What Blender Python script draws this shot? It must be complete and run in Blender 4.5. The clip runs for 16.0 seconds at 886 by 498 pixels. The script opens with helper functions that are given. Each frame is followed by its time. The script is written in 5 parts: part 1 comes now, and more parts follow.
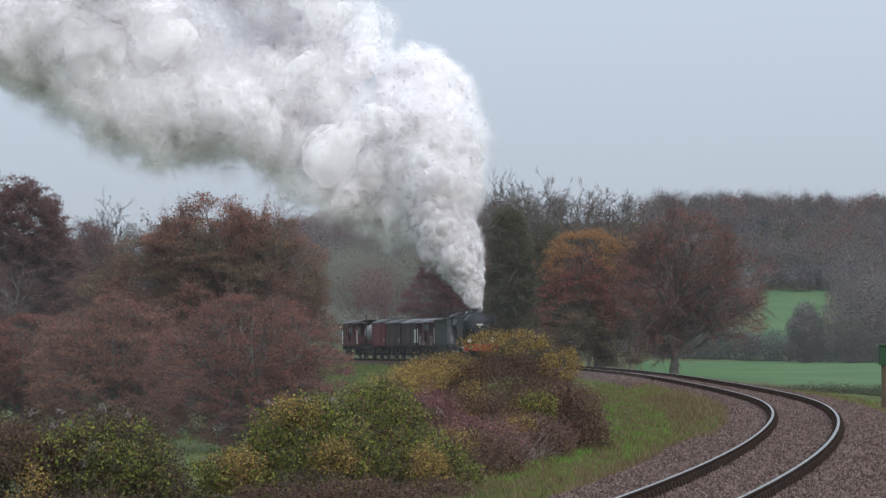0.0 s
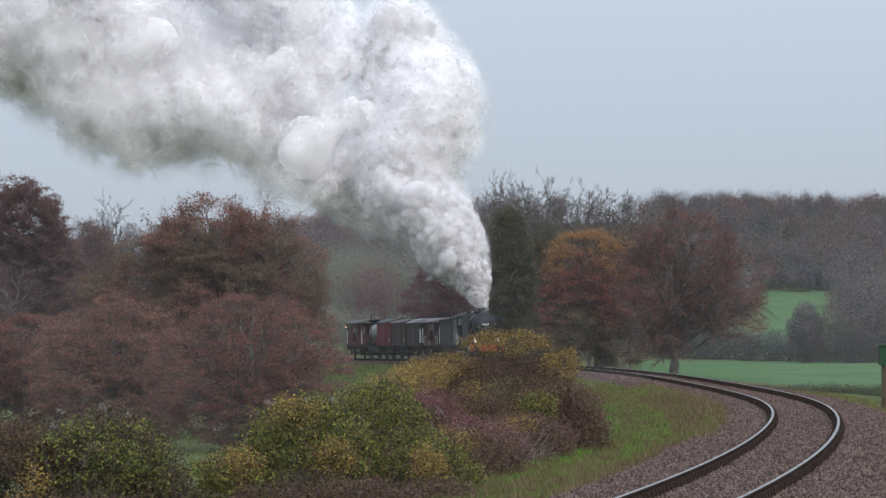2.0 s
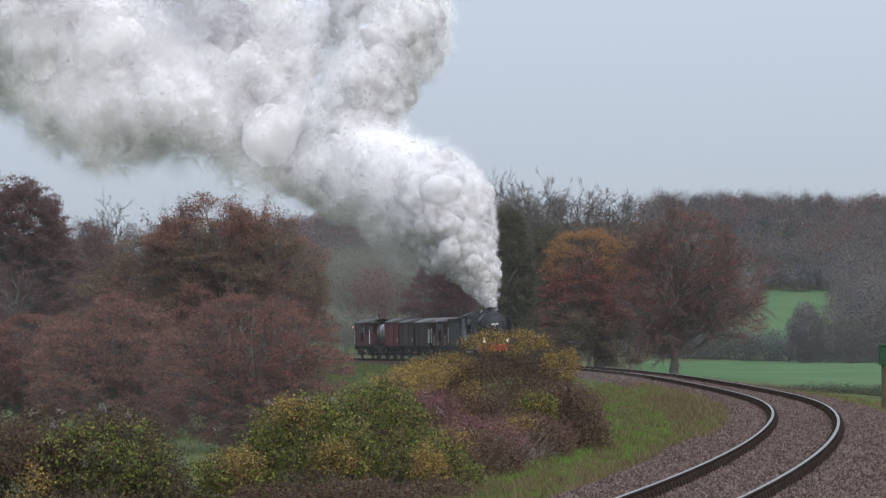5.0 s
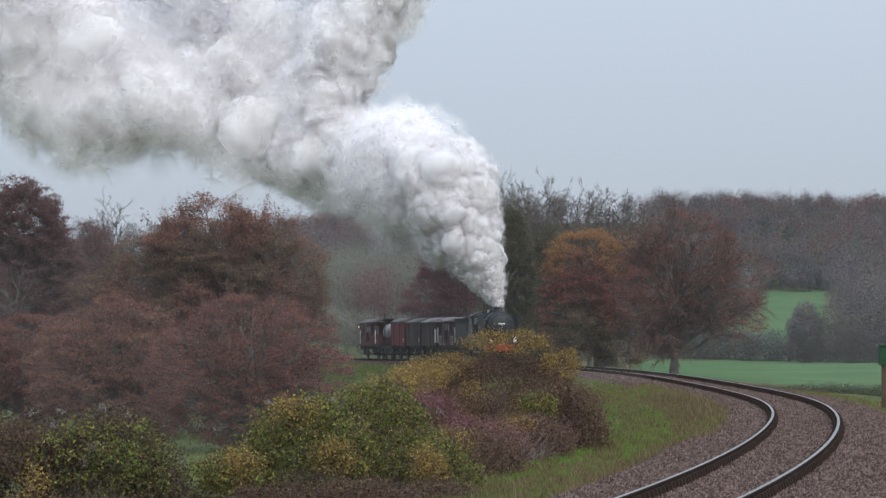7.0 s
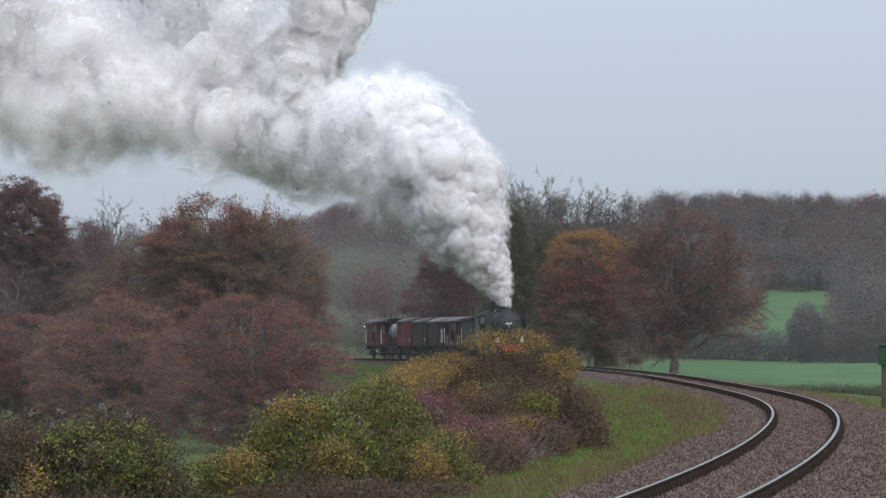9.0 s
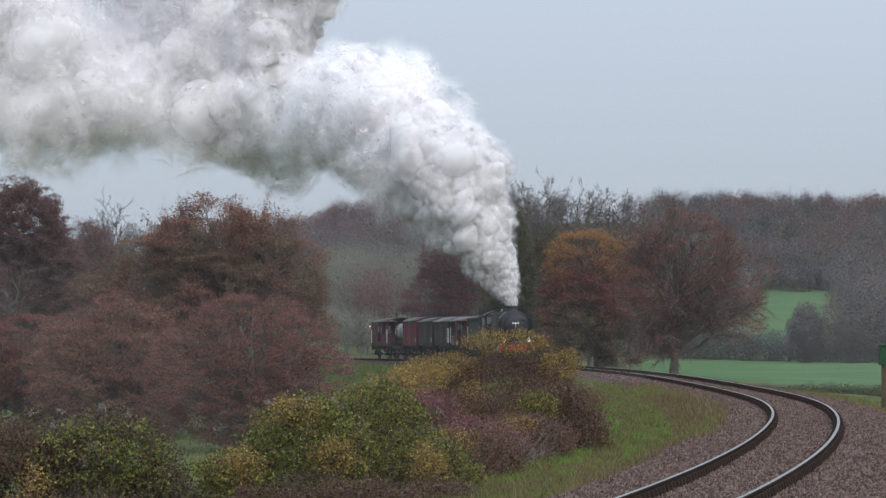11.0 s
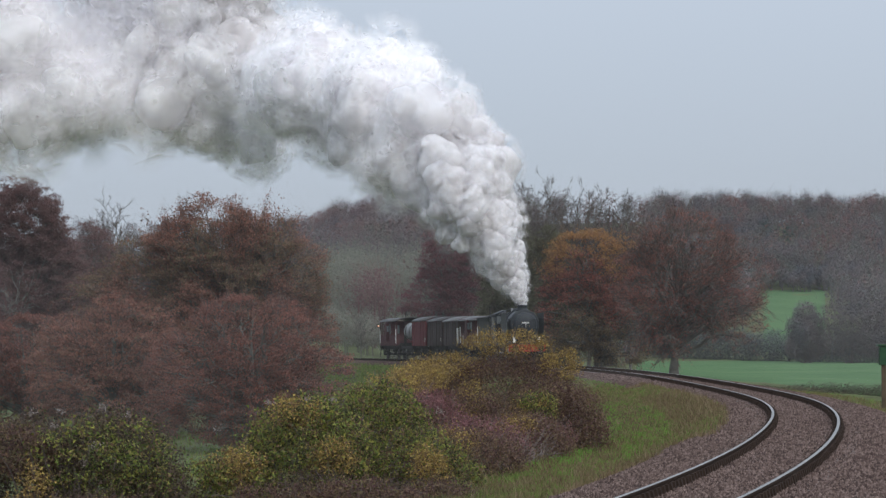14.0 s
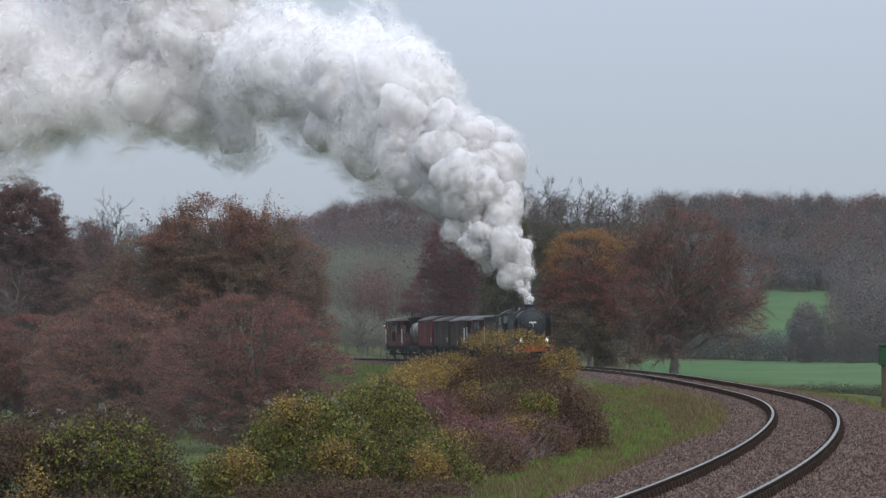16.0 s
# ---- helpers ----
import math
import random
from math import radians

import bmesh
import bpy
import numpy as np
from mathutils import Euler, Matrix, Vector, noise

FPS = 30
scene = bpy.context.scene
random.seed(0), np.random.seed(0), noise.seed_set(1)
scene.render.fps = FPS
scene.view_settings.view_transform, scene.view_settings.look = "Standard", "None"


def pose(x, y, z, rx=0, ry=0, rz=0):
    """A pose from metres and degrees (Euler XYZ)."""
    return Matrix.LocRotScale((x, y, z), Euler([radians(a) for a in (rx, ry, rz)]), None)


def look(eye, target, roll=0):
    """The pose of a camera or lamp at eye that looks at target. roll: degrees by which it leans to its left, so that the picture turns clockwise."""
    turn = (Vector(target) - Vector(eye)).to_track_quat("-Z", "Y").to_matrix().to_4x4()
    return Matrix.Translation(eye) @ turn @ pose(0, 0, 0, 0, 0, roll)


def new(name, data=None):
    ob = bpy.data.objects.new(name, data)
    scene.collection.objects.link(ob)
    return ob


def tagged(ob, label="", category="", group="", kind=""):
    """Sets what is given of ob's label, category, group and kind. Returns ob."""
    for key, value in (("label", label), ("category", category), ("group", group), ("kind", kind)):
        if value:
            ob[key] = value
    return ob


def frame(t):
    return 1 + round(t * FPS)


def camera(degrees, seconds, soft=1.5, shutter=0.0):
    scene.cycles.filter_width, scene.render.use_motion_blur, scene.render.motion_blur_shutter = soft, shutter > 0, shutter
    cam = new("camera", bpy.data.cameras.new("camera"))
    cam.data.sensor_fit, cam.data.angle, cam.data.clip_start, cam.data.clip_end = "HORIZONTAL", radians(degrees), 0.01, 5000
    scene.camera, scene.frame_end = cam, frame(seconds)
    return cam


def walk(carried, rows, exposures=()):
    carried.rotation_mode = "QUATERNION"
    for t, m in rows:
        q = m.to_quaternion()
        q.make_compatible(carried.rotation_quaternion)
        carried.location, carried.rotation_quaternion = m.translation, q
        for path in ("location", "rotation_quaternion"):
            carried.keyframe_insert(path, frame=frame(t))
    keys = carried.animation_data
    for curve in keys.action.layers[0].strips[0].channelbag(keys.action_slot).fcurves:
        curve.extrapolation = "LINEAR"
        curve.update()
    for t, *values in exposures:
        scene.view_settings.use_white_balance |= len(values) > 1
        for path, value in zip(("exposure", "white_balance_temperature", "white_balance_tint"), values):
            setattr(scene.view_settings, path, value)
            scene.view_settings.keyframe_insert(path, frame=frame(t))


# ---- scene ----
cam = camera(19.48, 16.0, soft=1.4)
EYE_HEIGHT = 1.795
CAMERA_POSE = pose(0, 0, EYE_HEIGHT, 90 + 2.05, 0, 0)
walk(cam, [(0.0, CAMERA_POSE), (16.0, CAMERA_POSE)], exposures=[(0.0, 0.02), (9.0, 0.02), (13.0, -0.05), (16.0, -0.1)])

# ---- sky and light: a bright overcast afternoon ----
world = bpy.data.worlds.new("overcast_sky")
scene.world = world
world.use_nodes = True
wn, wl = world.node_tree.nodes, world.node_tree.links
wn.clear()
SUN_ELEVATION, SUN_TURN = radians(38), radians(152)
sky = wn.new("ShaderNodeTexSky")
sky.sky_type = "NISHITA"
sky.sun_disc = False
sky.sun_elevation, sky.sun_rotation = SUN_ELEVATION, SUN_TURN
sky.air_density, sky.dust_density = 1.0, 2.0
sky_back = wn.new("ShaderNodeBackground")
scene.cycles.transparent_max_bounces = 256
scene.cycles.diffuse_bounces, scene.cycles.transmission_bounces, scene.cycles.max_bounces = 16, 6, 16
sky_back.inputs["Strength"].default_value = 0.012
cloud_back = wn.new("ShaderNodeBackground")
cloud_back.inputs["Color"].default_value = (0.425, 0.48, 0.565, 1)
# an overcast sky is brighter overhead than at the horizon
sky_at = wn.new("ShaderNodeTexCoord")
sky_up = wn.new("ShaderNodeSeparateXYZ")
sky_rise = wn.new("ShaderNodeMapRange")
sky_rise.inputs[1].default_value, sky_rise.inputs[2].default_value = 0.0, 1.0
sky_rise.inputs[3].default_value, sky_rise.inputs[4].default_value = 0.9, 3.3
wl.new(sky_at.outputs["Generated"], sky_up.inputs[0])
wl.new(sky_up.outputs["Z"], sky_rise.inputs[0])
wl.new(sky_rise.outputs[0], cloud_back.inputs["Strength"])
sky_sum = wn.new("ShaderNodeAddShader")
sky_out = wn.new("ShaderNodeOutputWorld")
wl.new(sky.outputs[0], sky_back.inputs["Color"])
wl.new(sky_back.outputs[0], sky_sum.inputs[0])
wl.new(cloud_back.outputs[0], sky_sum.inputs[1])
wl.new(sky_sum.outputs[0], sky_out.inputs["Surface"])

sun_data = bpy.data.lights.new("sun", "SUN")
sun_data.energy, sun_data.angle, sun_data.color = 1.7, radians(50), (1.0, 0.93, 0.84)
sun = new("sun", sun_data)
sun.matrix_world = look((0, 0, 50), (-20, 38, 16))


# ---- materials ----
def material(name, colors, rough=0.9, scale=3.0, detail=6.0, island=0.0, bump=0.0, bump_scale=30.0, metal=0.0, spec=0.3, second=None, back=0.0):
    """A procedural surface: colours mixed by broad and fine noise, per-piece variation, fine relief."""
    m = bpy.data.materials.new(name)
    m.use_nodes = True
    n, l = m.node_tree.nodes, m.node_tree.links
    b = n["Principled BSDF"]
    b.inputs["Roughness"].default_value = rough
    b.inputs["Metallic"].default_value = metal
    b.inputs["Specular IOR Level"].default_value = spec
    co = n.new("ShaderNodeTexCoord")
    tex = n.new("ShaderNodeTexNoise")
    tex.inputs["Scale"].default_value, tex.inputs["Detail"].default_value = scale, detail
    l.new(co.outputs["Object"], tex.inputs["Vector"])
    ramp = n.new("ShaderNodeValToRGB")
    e = ramp.color_ramp.elements
    while len(e) < len(colors):
        e.new(0.5)
    for i, c in enumerate(colors):
        e[i].position = 0.3 + 0.4 * i / max(1, len(colors) - 1)
        e[i].color = (*c, 1)
    fac = tex.outputs["Fac"]
    if island:
        geo = n.new("ShaderNodeNewGeometry")
        mix = n.new("ShaderNodeMix")
        mix.inputs[0].default_value = island
        l.new(fac, mix.inputs[2])
        l.new(geo.outputs["Random Per Island"], mix.inputs[3])
        fac = mix.outputs[0]
    l.new(fac, ramp.inputs["Fac"])
    color = ramp.outputs["Color"]
    fine = n.new("ShaderNodeTexNoise")
    fine.inputs["Scale"].default_value, fine.inputs["Detail"].default_value = bump_scale, 4.0
    l.new(co.outputs["Object"], fine.inputs["Vector"])
    if second:
        rest = n.new("ShaderNodeMix")
        rest.data_type = "RGBA"
        grow = n.new("ShaderNodeMapRange")
        grow.inputs[1].default_value, grow.inputs[2].default_value = 0.52, 0.7
        l.new(fine.outputs["Fac"], grow.inputs[0])
        l.new(grow.outputs[0], rest.inputs[0])
        l.new(color, rest.inputs[6])
        rest.inputs[7].default_value = (*second, 1)
        color = rest.outputs[2]
    l.new(color, b.inputs["Base Color"])
    if bump:
        bu = n.new("ShaderNodeBump")
        bu.inputs["Strength"].default_value, bu.inputs["Distance"].default_value = bump, 0.02
        l.new(fine.outputs["Fac"], bu.inputs["Height"])
        l.new(bu.outputs[0], b.inputs["Normal"])
    if back:
        # thin leaves pass some light
        tr = n.new("ShaderNodeBsdfTranslucent")
        l.new(color, tr.inputs["Color"])
        both = n.new("ShaderNodeMixShader")
        both.inputs[0].default_value = back
        l.new(b.outputs[0], both.inputs[1])
        l.new(tr.outputs[0], both.inputs[2])
        l.new(both.outputs[0], n["Material Output"].inputs["Surface"])
    return m


def steam_material(name, base, depth, through_part, gaps=0.0):
    """White vapour that light wanders through; old vapour has thinned out."""
    m = bpy.data.materials.new(name)
    m.use_nodes = True
    n, l = m.node_tree.nodes, m.node_tree.links
    body = n["Principled BSDF"]
    body.inputs["Base Color"].default_value = (*base, 1)
    body.inputs["Roughness"].default_value = 1.0
    body.inputs["Specular IOR Level"].default_value = 0.0
    body.inputs["Subsurface Weight"].default_value = 1.0
    body.inputs["Subsurface Radius"].default_value = (1.0, 1.0, 1.0)
    body.inputs["Subsurface Scale"].default_value = depth
    pass_on = n.new("ShaderNodeBsdfTranslucent")
    pass_on.inputs["Color"].default_value = (*base, 1)
    core = n.new("ShaderNodeMixShader")
    core.inputs[0].default_value = through_part
    l.new(body.outputs[0], core.inputs[1])
    l.new(pass_on.outputs[0], core.inputs[2])
    out = core
    if gaps:
        gap, out = n.new("ShaderNodeBsdfTransparent"), n.new("ShaderNodeMixShader")
        out.inputs[0].default_value = gaps
        l.new(core.outputs[0], out.inputs[1])
        l.new(gap.outputs[0], out.inputs[2])
    l.new(out.outputs[0], n["Material Output"].inputs["Surface"])
    return m


def vapour_material(name, base, most):
    """Drifting flecks of vapour: dense in the middle of each fleck, gone at its rim, lit alike from both sides."""
    m = bpy.data.materials.new(name)
    m.use_nodes = True
    n, l = m.node_tree.nodes, m.node_tree.links
    n.remove(n["Principled BSDF"])
    dens = n.new("ShaderNodeAttribute")
    dens.attribute_name = "vapour_depth"
    scaled = n.new("ShaderNodeMapRange")
    scaled.interpolation_type = "SMOOTHSTEP"
    scaled.inputs[4].default_value = most
    l.new(dens.outputs["Fac"], scaled.inputs[0])
    front, through_it = n.new("ShaderNodeBsdfDiffuse"), n.new("ShaderNodeBsdfTranslucent")
    for s in (front, through_it):
        s.inputs["Color"].default_value = (*base, 1)
    both, gap, mix = n.new("ShaderNodeMixShader"), n.new("ShaderNodeBsdfTransparent"), n.new("ShaderNodeMixShader")
    both.inputs[0].default_value = 0.35
    l.new(front.outputs[0], both.inputs[1])
    l.new(through_it.outputs[0], both.inputs[2])
    l.new(scaled.outputs[0], mix.inputs[0])
    l.new(gap.outputs[0], mix.inputs[1])
    l.new(both.outputs[0], mix.inputs[2])
    l.new(mix.outputs[0], n["Material Output"].inputs["Surface"])
    return m


M_GROUND = material("meadow", [(0.075, 0.075, 0.045), (0.085, 0.098, 0.050), (0.095, 0.115, 0.055)], spec=0.0, scale=0.12, bump=0.5, bump_scale=8)
M_VERGE_GRASS = material("verge_grass", [(0.062, 0.075, 0.028), (0.105, 0.165, 0.036), (0.140, 0.235, 0.048), (0.185, 0.180, 0.068), (0.140, 0.102, 0.058)], scale=1.6, island=0.3, back=0.3)
M_OLIVE_GRASS = material("olive_grass", [(0.060, 0.066, 0.030), (0.095, 0.108, 0.040), (0.130, 0.120, 0.055)], scale=0.9, island=0.4, back=0.3)
M_LUSH_GRASS = material("lush_grass", [(0.085, 0.200, 0.028), (0.120, 0.270, 0.035), (0.170, 0.290, 0.055)], scale=1.5, island=0.4, back=0.3)
M_DRY_GRASS = material("dry_grass", [(0.100, 0.070, 0.042), (0.190, 0.135, 0.080), (0.130, 0.110, 0.045), (0.240, 0.185, 0.110)], scale=1.2, island=0.45, back=0.3)
M_BALLAST = material("ballast_bed", [(0.056, 0.038, 0.033), (0.086, 0.059, 0.051), (0.112, 0.078, 0.067)], spec=0.0, scale=1.2, bump=1.0, bump_scale=22, second=(0.044, 0.033, 0.031))
M_STONE = material("ballast_stone", [(0.056, 0.040, 0.036), (0.096, 0.068, 0.060), (0.126, 0.091, 0.081), (0.185, 0.138, 0.122)], spec=0.05, scale=3, island=0.6)
M_RAIL_SIDE = material("rusty_rail", [(0.026, 0.019, 0.016), (0.050, 0.035, 0.028)], rough=0.9, scale=6, bump=0.2, spec=0.03)
M_RAIL_TOP = material("worn_rail_head", [(0.190, 0.186, 0.178), (0.300, 0.292, 0.280)], rough=0.55, scale=5, metal=1.0)
M_SLEEPER = material("concrete_sleeper", [(0.09, 0.075, 0.07), (0.16, 0.14, 0.13)], scale=4, bump=0.4)
M_BARK = material("bark", [(0.060, 0.056, 0.050), (0.100, 0.096, 0.085), (0.145, 0.142, 0.124)], scale=2, bump=0.6, bump_scale=12)
M_TWIG = material("bare_twigs", [(0.070, 0.056, 0.052), (0.125, 0.102, 0.094)], scale=1.5)
M_PALE_BARK = material("pale_bark", [(0.16, 0.15, 0.14), (0.26, 0.25, 0.23)], scale=2, bump=0.3)
M_RUST_LEAF = material("russet_oak_leaves", [(0.090, 0.062, 0.048), (0.200, 0.110, 0.086), (0.300, 0.135, 0.102), (0.190, 0.155, 0.105)], scale=1.1, island=0.25, back=0.35)
M_RED_LEAF = material("red_beech_leaves", [(0.095, 0.060, 0.050), (0.205, 0.100, 0.080), (0.300, 0.120, 0.092)], scale=1.1, island=0.25, back=0.35)
M_ORANGE_LEAF = material("orange_oak_leaves", [(0.220, 0.140, 0.066), (0.320, 0.165, 0.076), (0.390, 0.195, 0.082), (0.260, 0.180, 0.078)], scale=1.1, island=0.35, back=0.35)
M_MAROON_LEAF = material("maroon_leaves", [(0.110, 0.050, 0.056), (0.185, 0.066, 0.076)], scale=0.4, island=0.2, back=0.5)
M_OLIVE_LEAF = material("ivy_and_olive_leaves", [(0.080, 0.085, 0.058), (0.115, 0.118, 0.075), (0.150, 0.130, 0.090)], scale=0.4, island=0.25, back=0.5)
M_OLIVE_BROWN = material("brown_olive_leaves", [(0.145, 0.105, 0.074), (0.205, 0.148, 0.098), (0.185, 0.158, 0.098)], scale=0.5, island=0.3, back=0.5)
M_CRIMSON_LEAF = material("crimson_beech_leaves", [(0.115, 0.066, 0.056), (0.240, 0.098, 0.080), (0.335, 0.116, 0.090)], scale=1.1, island=0.3, back=0.35)
M_GREY_LEAF = material("grey_green_leaves", [(0.160, 0.168, 0.138), (0.195, 0.200, 0.160), (0.225, 0.200, 0.172)], scale=0.1, island=0.12, back=0.5)
# distance haze is worked into these colours: greyer and bluer than bare twigs
M_WOOD_FAR = material("hazed_bare_wood", [(0.058, 0.074, 0.090), (0.096, 0.096, 0.110), (0.135, 0.106, 0.110), (0.106, 0.120, 0.110), (0.190, 0.110, 0.106), (0.090, 0.094, 0.110)], scale=0.06, detail=3, island=0.06, back=0.3)
M_BUSH_GREEN = material("green_bramble_leaves", [(0.052, 0.052, 0.027), (0.092, 0.122, 0.034), (0.150, 0.192, 0.043), (0.285, 0.275, 0.064), (0.150, 0.098, 0.058)], scale=2.2, island=0.6, back=0.3)
M_BUSH_DARK = material("dark_bramble_leaves", [(0.050, 0.038, 0.031), (0.098, 0.078, 0.050), (0.130, 0.132, 0.042), (0.120, 0.078, 0.064), (0.075, 0.054, 0.046)], scale=1.6, island=0.6, back=0.3)
M_BUSH_GOLD = material("yellow_hawthorn_leaves", [(0.145, 0.098, 0.042), (0.275, 0.190, 0.058), (0.450, 0.325, 0.098), (0.165, 0.102, 0.055)], scale=2.2, island=0.6, back=0.3)
M_BUSH_BROWN = material("brown_hawthorn_leaves", [(0.070, 0.042, 0.038), (0.130, 0.080, 0.062), (0.200, 0.130, 0.075), (0.140, 0.120, 0.055), (0.110, 0.058, 0.056)], scale=2.0, island=0.6, back=0.3)
M_DOGWOOD = material("red_dogwood_stems", [(0.140, 0.068, 0.072), (0.210, 0.100, 0.102)], scale=2, island=0.4)
M_SEED = material("pale_seed_heads", [(0.220, 0.180, 0.165), (0.320, 0.270, 0.250)], scale=4, island=0.4, back=0.3)
M_FIELD_CROP = material("winter_wheat", [(0.058, 0.108, 0.050), (0.070, 0.124, 0.057), (0.084, 0.140, 0.064)], spec=0.0, scale=0.05, bump=0.3)
M_STEAM = steam_material("white_steam", (0.88, 0.87, 0.88), 0.8, 0.5)
M_STEAM_OLD = steam_material("drifting_steam", (0.985, 0.975, 0.985), 1.4, 0.5)
M_STEAM_GREY = steam_material("smoky_steam", (0.74, 0.72, 0.715), 0.8, 0.36)
M_STEAM_GREY_OLD = steam_material("old_smoky_steam", (0.84, 0.82, 0.825), 1.4, 0.45)
M_VAPOUR = vapour_material("thin_vapour", (0.92, 0.905, 0.915), 0.27)
# faint vapour for the sheets that imitate distance haze
M_HAZE = vapour_material("haze_vapour", (0.93, 0.96, 1.0), 0.11)
M_VAPOUR_OLD = vapour_material("old_thin_vapour", (0.998, 0.99, 0.998), 0.27)


# ---- mesh helpers ----
def rng_of(seed):
    return np.random.default_rng(seed)


def mesh_of(name, verts, faces, mats, index=None, smooth=False):
    """A mesh from arrays: all faces have the same number of corners."""
    verts, faces = np.asarray(verts, np.float32), np.asarray(faces, np.int32)
    me = bpy.data.meshes.new(name)
    me.vertices.add(len(verts))
    me.vertices.foreach_set("co", verts.ravel())
    k = faces.shape[1]
    me.loops.add(faces.size)
    me.loops.foreach_set("vertex_index", faces.ravel())
    me.polygons.add(len(faces))
    me.polygons.foreach_set("loop_start", np.arange(len(faces), dtype=np.int32) * k)
    for m in mats if isinstance(mats, (list, tuple)) else [mats]:
        me.materials.append(m)
    if index is not None:
        me.polygons.foreach_set("material_index", np.asarray(index, np.int32))
    me.polygons.foreach_set("use_smooth", np.full(len(faces), smooth))
    me.update(calc_edges=True)
    me.validate()
    return me


def part_mesh(name, me, parent=None, label="", at=None):
    ob = new(name, me)
    if parent:
        ob.parent = parent
    if at:
        ob.matrix_basis = at
    return tagged(ob, label=label) if label else ob


def part(name, bm, mat, parent=None, label="", at=None, smooth=False):
    me = bpy.data.meshes.new(name)
    bm.to_mesh(me)
    bm.free()
    me.materials.append(mat)
    if smooth:
        for poly in me.polygons:
            poly.use_smooth = True
    return part_mesh(name, me, parent, label, at)


def empty(name, x=0.0, y=0.0, z=0.0, turn=0.0):
    ob = new(name)
    ob.empty_display_size = 0.5
    ob.matrix_basis = pose(x, y, z, 0, 0, turn)
    return ob


def shards_of(c, a, b):
    """Pointed leaves: centre, half length and half width vectors."""
    v = np.stack([c - a, c + a * 0.3 + b, c + a - b * 0.6], 1).reshape(-1, 3)
    return v, np.arange(len(v)).reshape(-1, 3)


def leaf_cloud(c, size, rng, flat=0.3):
    n = len(c)
    a = rng.normal(size=(n, 3))
    a[:, 2] -= flat
    a /= np.linalg.norm(a, axis=1)[:, None]
    b = np.cross(a, rng.normal(size=(n, 3)))
    b /= np.linalg.norm(b, axis=1)[:, None] + 1e-9
    s = (size * rng.uniform(0.55, 1.25, n))[:, None]
    return shards_of(c, a * s * 0.6, b * s * 0.4)


def tubes_of(lines, sides=4):
    """Tapered tubes along lines of equal point count: lines (n, k, 4), the last column is the radius."""
    lines = np.asarray(lines, float)
    n, k, _ = lines.shape
    p, r = lines[:, :, :3], lines[:, :, 3]
    d = np.gradient(p, axis=1)
    d /= np.linalg.norm(d, axis=2)[:, :, None] + 1e-9
    ref = np.where(np.abs(d[:, :, 2:3]) > 0.8, np.array([1.0, 0, 0]), np.array([0, 0, 1.0]))
    u = np.cross(d, ref)
    u /= np.linalg.norm(u, axis=2)[:, :, None] + 1e-9
    w = np.cross(d, u)
    ang = np.arange(sides) * 2 * np.pi / sides
    v = p[:, :, None] + r[:, :, None, None] * (np.cos(ang)[:, None] * u[:, :, None] + np.sin(ang)[:, None] * w[:, :, None])
    idx = np.arange(n * k * sides).reshape(n, k, sides)
    a, b = idx[:, :-1], idx[:, 1:]
    f = np.stack([a, np.roll(a, -1, 2), np.roll(b, -1, 2), b], -1).reshape(-1, 4)
    return v.reshape(-1, 3), f


def spines_of(a, b, r, rng):
    """Thin pointed twigs from a to b, one sliver each."""
    side = np.cross(b - a, rng.normal(size=a.shape))
    side *= r / (np.linalg.norm(side, axis=1)[:, None] + 1e-9)
    v = np.stack([a - side, a + side, b], 1).reshape(-1, 3)
    return v, np.arange(len(v)).reshape(-1, 3)


def as_triangles(f):
    return np.concatenate([f[:, [0, 1, 2]], f[:, [0, 2, 3]]]) if f.shape[1] == 4 else f


def join_arrays(pairs):
    if len({f.shape[1] for _, f in pairs}) > 1:
        pairs = [(v, as_triangles(f)) for v, f in pairs]
    vs, fs, base = [], [], 0
    for v, f in pairs:
        vs.append(v)
        fs.append(f + base)
        base += len(v)
    return np.concatenate(vs), np.concatenate(fs)


def curve_lines(a, b, r0, r1, k, rng, sag=0.12, wiggle=0.05, lift=0.0):
    """Bowed lines from points a to points b, tapering from r0 to r1."""
    n = len(a)
    t = np.linspace(0, 1, k)[None, :, None]
    span = np.linalg.norm(b - a, axis=1)[:, None, None]
    p = a[:, None] * (1 - t) + b[:, None] * t
    p = p + 4 * t * (1 - t) * (rng.normal(size=(n, 1, 3)) * sag + np.array([0, 0, lift])) * span
    p = p + rng.normal(size=(n, k, 3)) * wiggle * span * np.sin(np.pi * t)
    r = (np.asarray(r0).reshape(-1, 1) * (1 - t[..., 0]) ** 0.8 + np.asarray(r1).reshape(-1, 1) * t[..., 0]) * np.ones((n, 1))
    return np.concatenate([p, r[:, :, None]], 2)


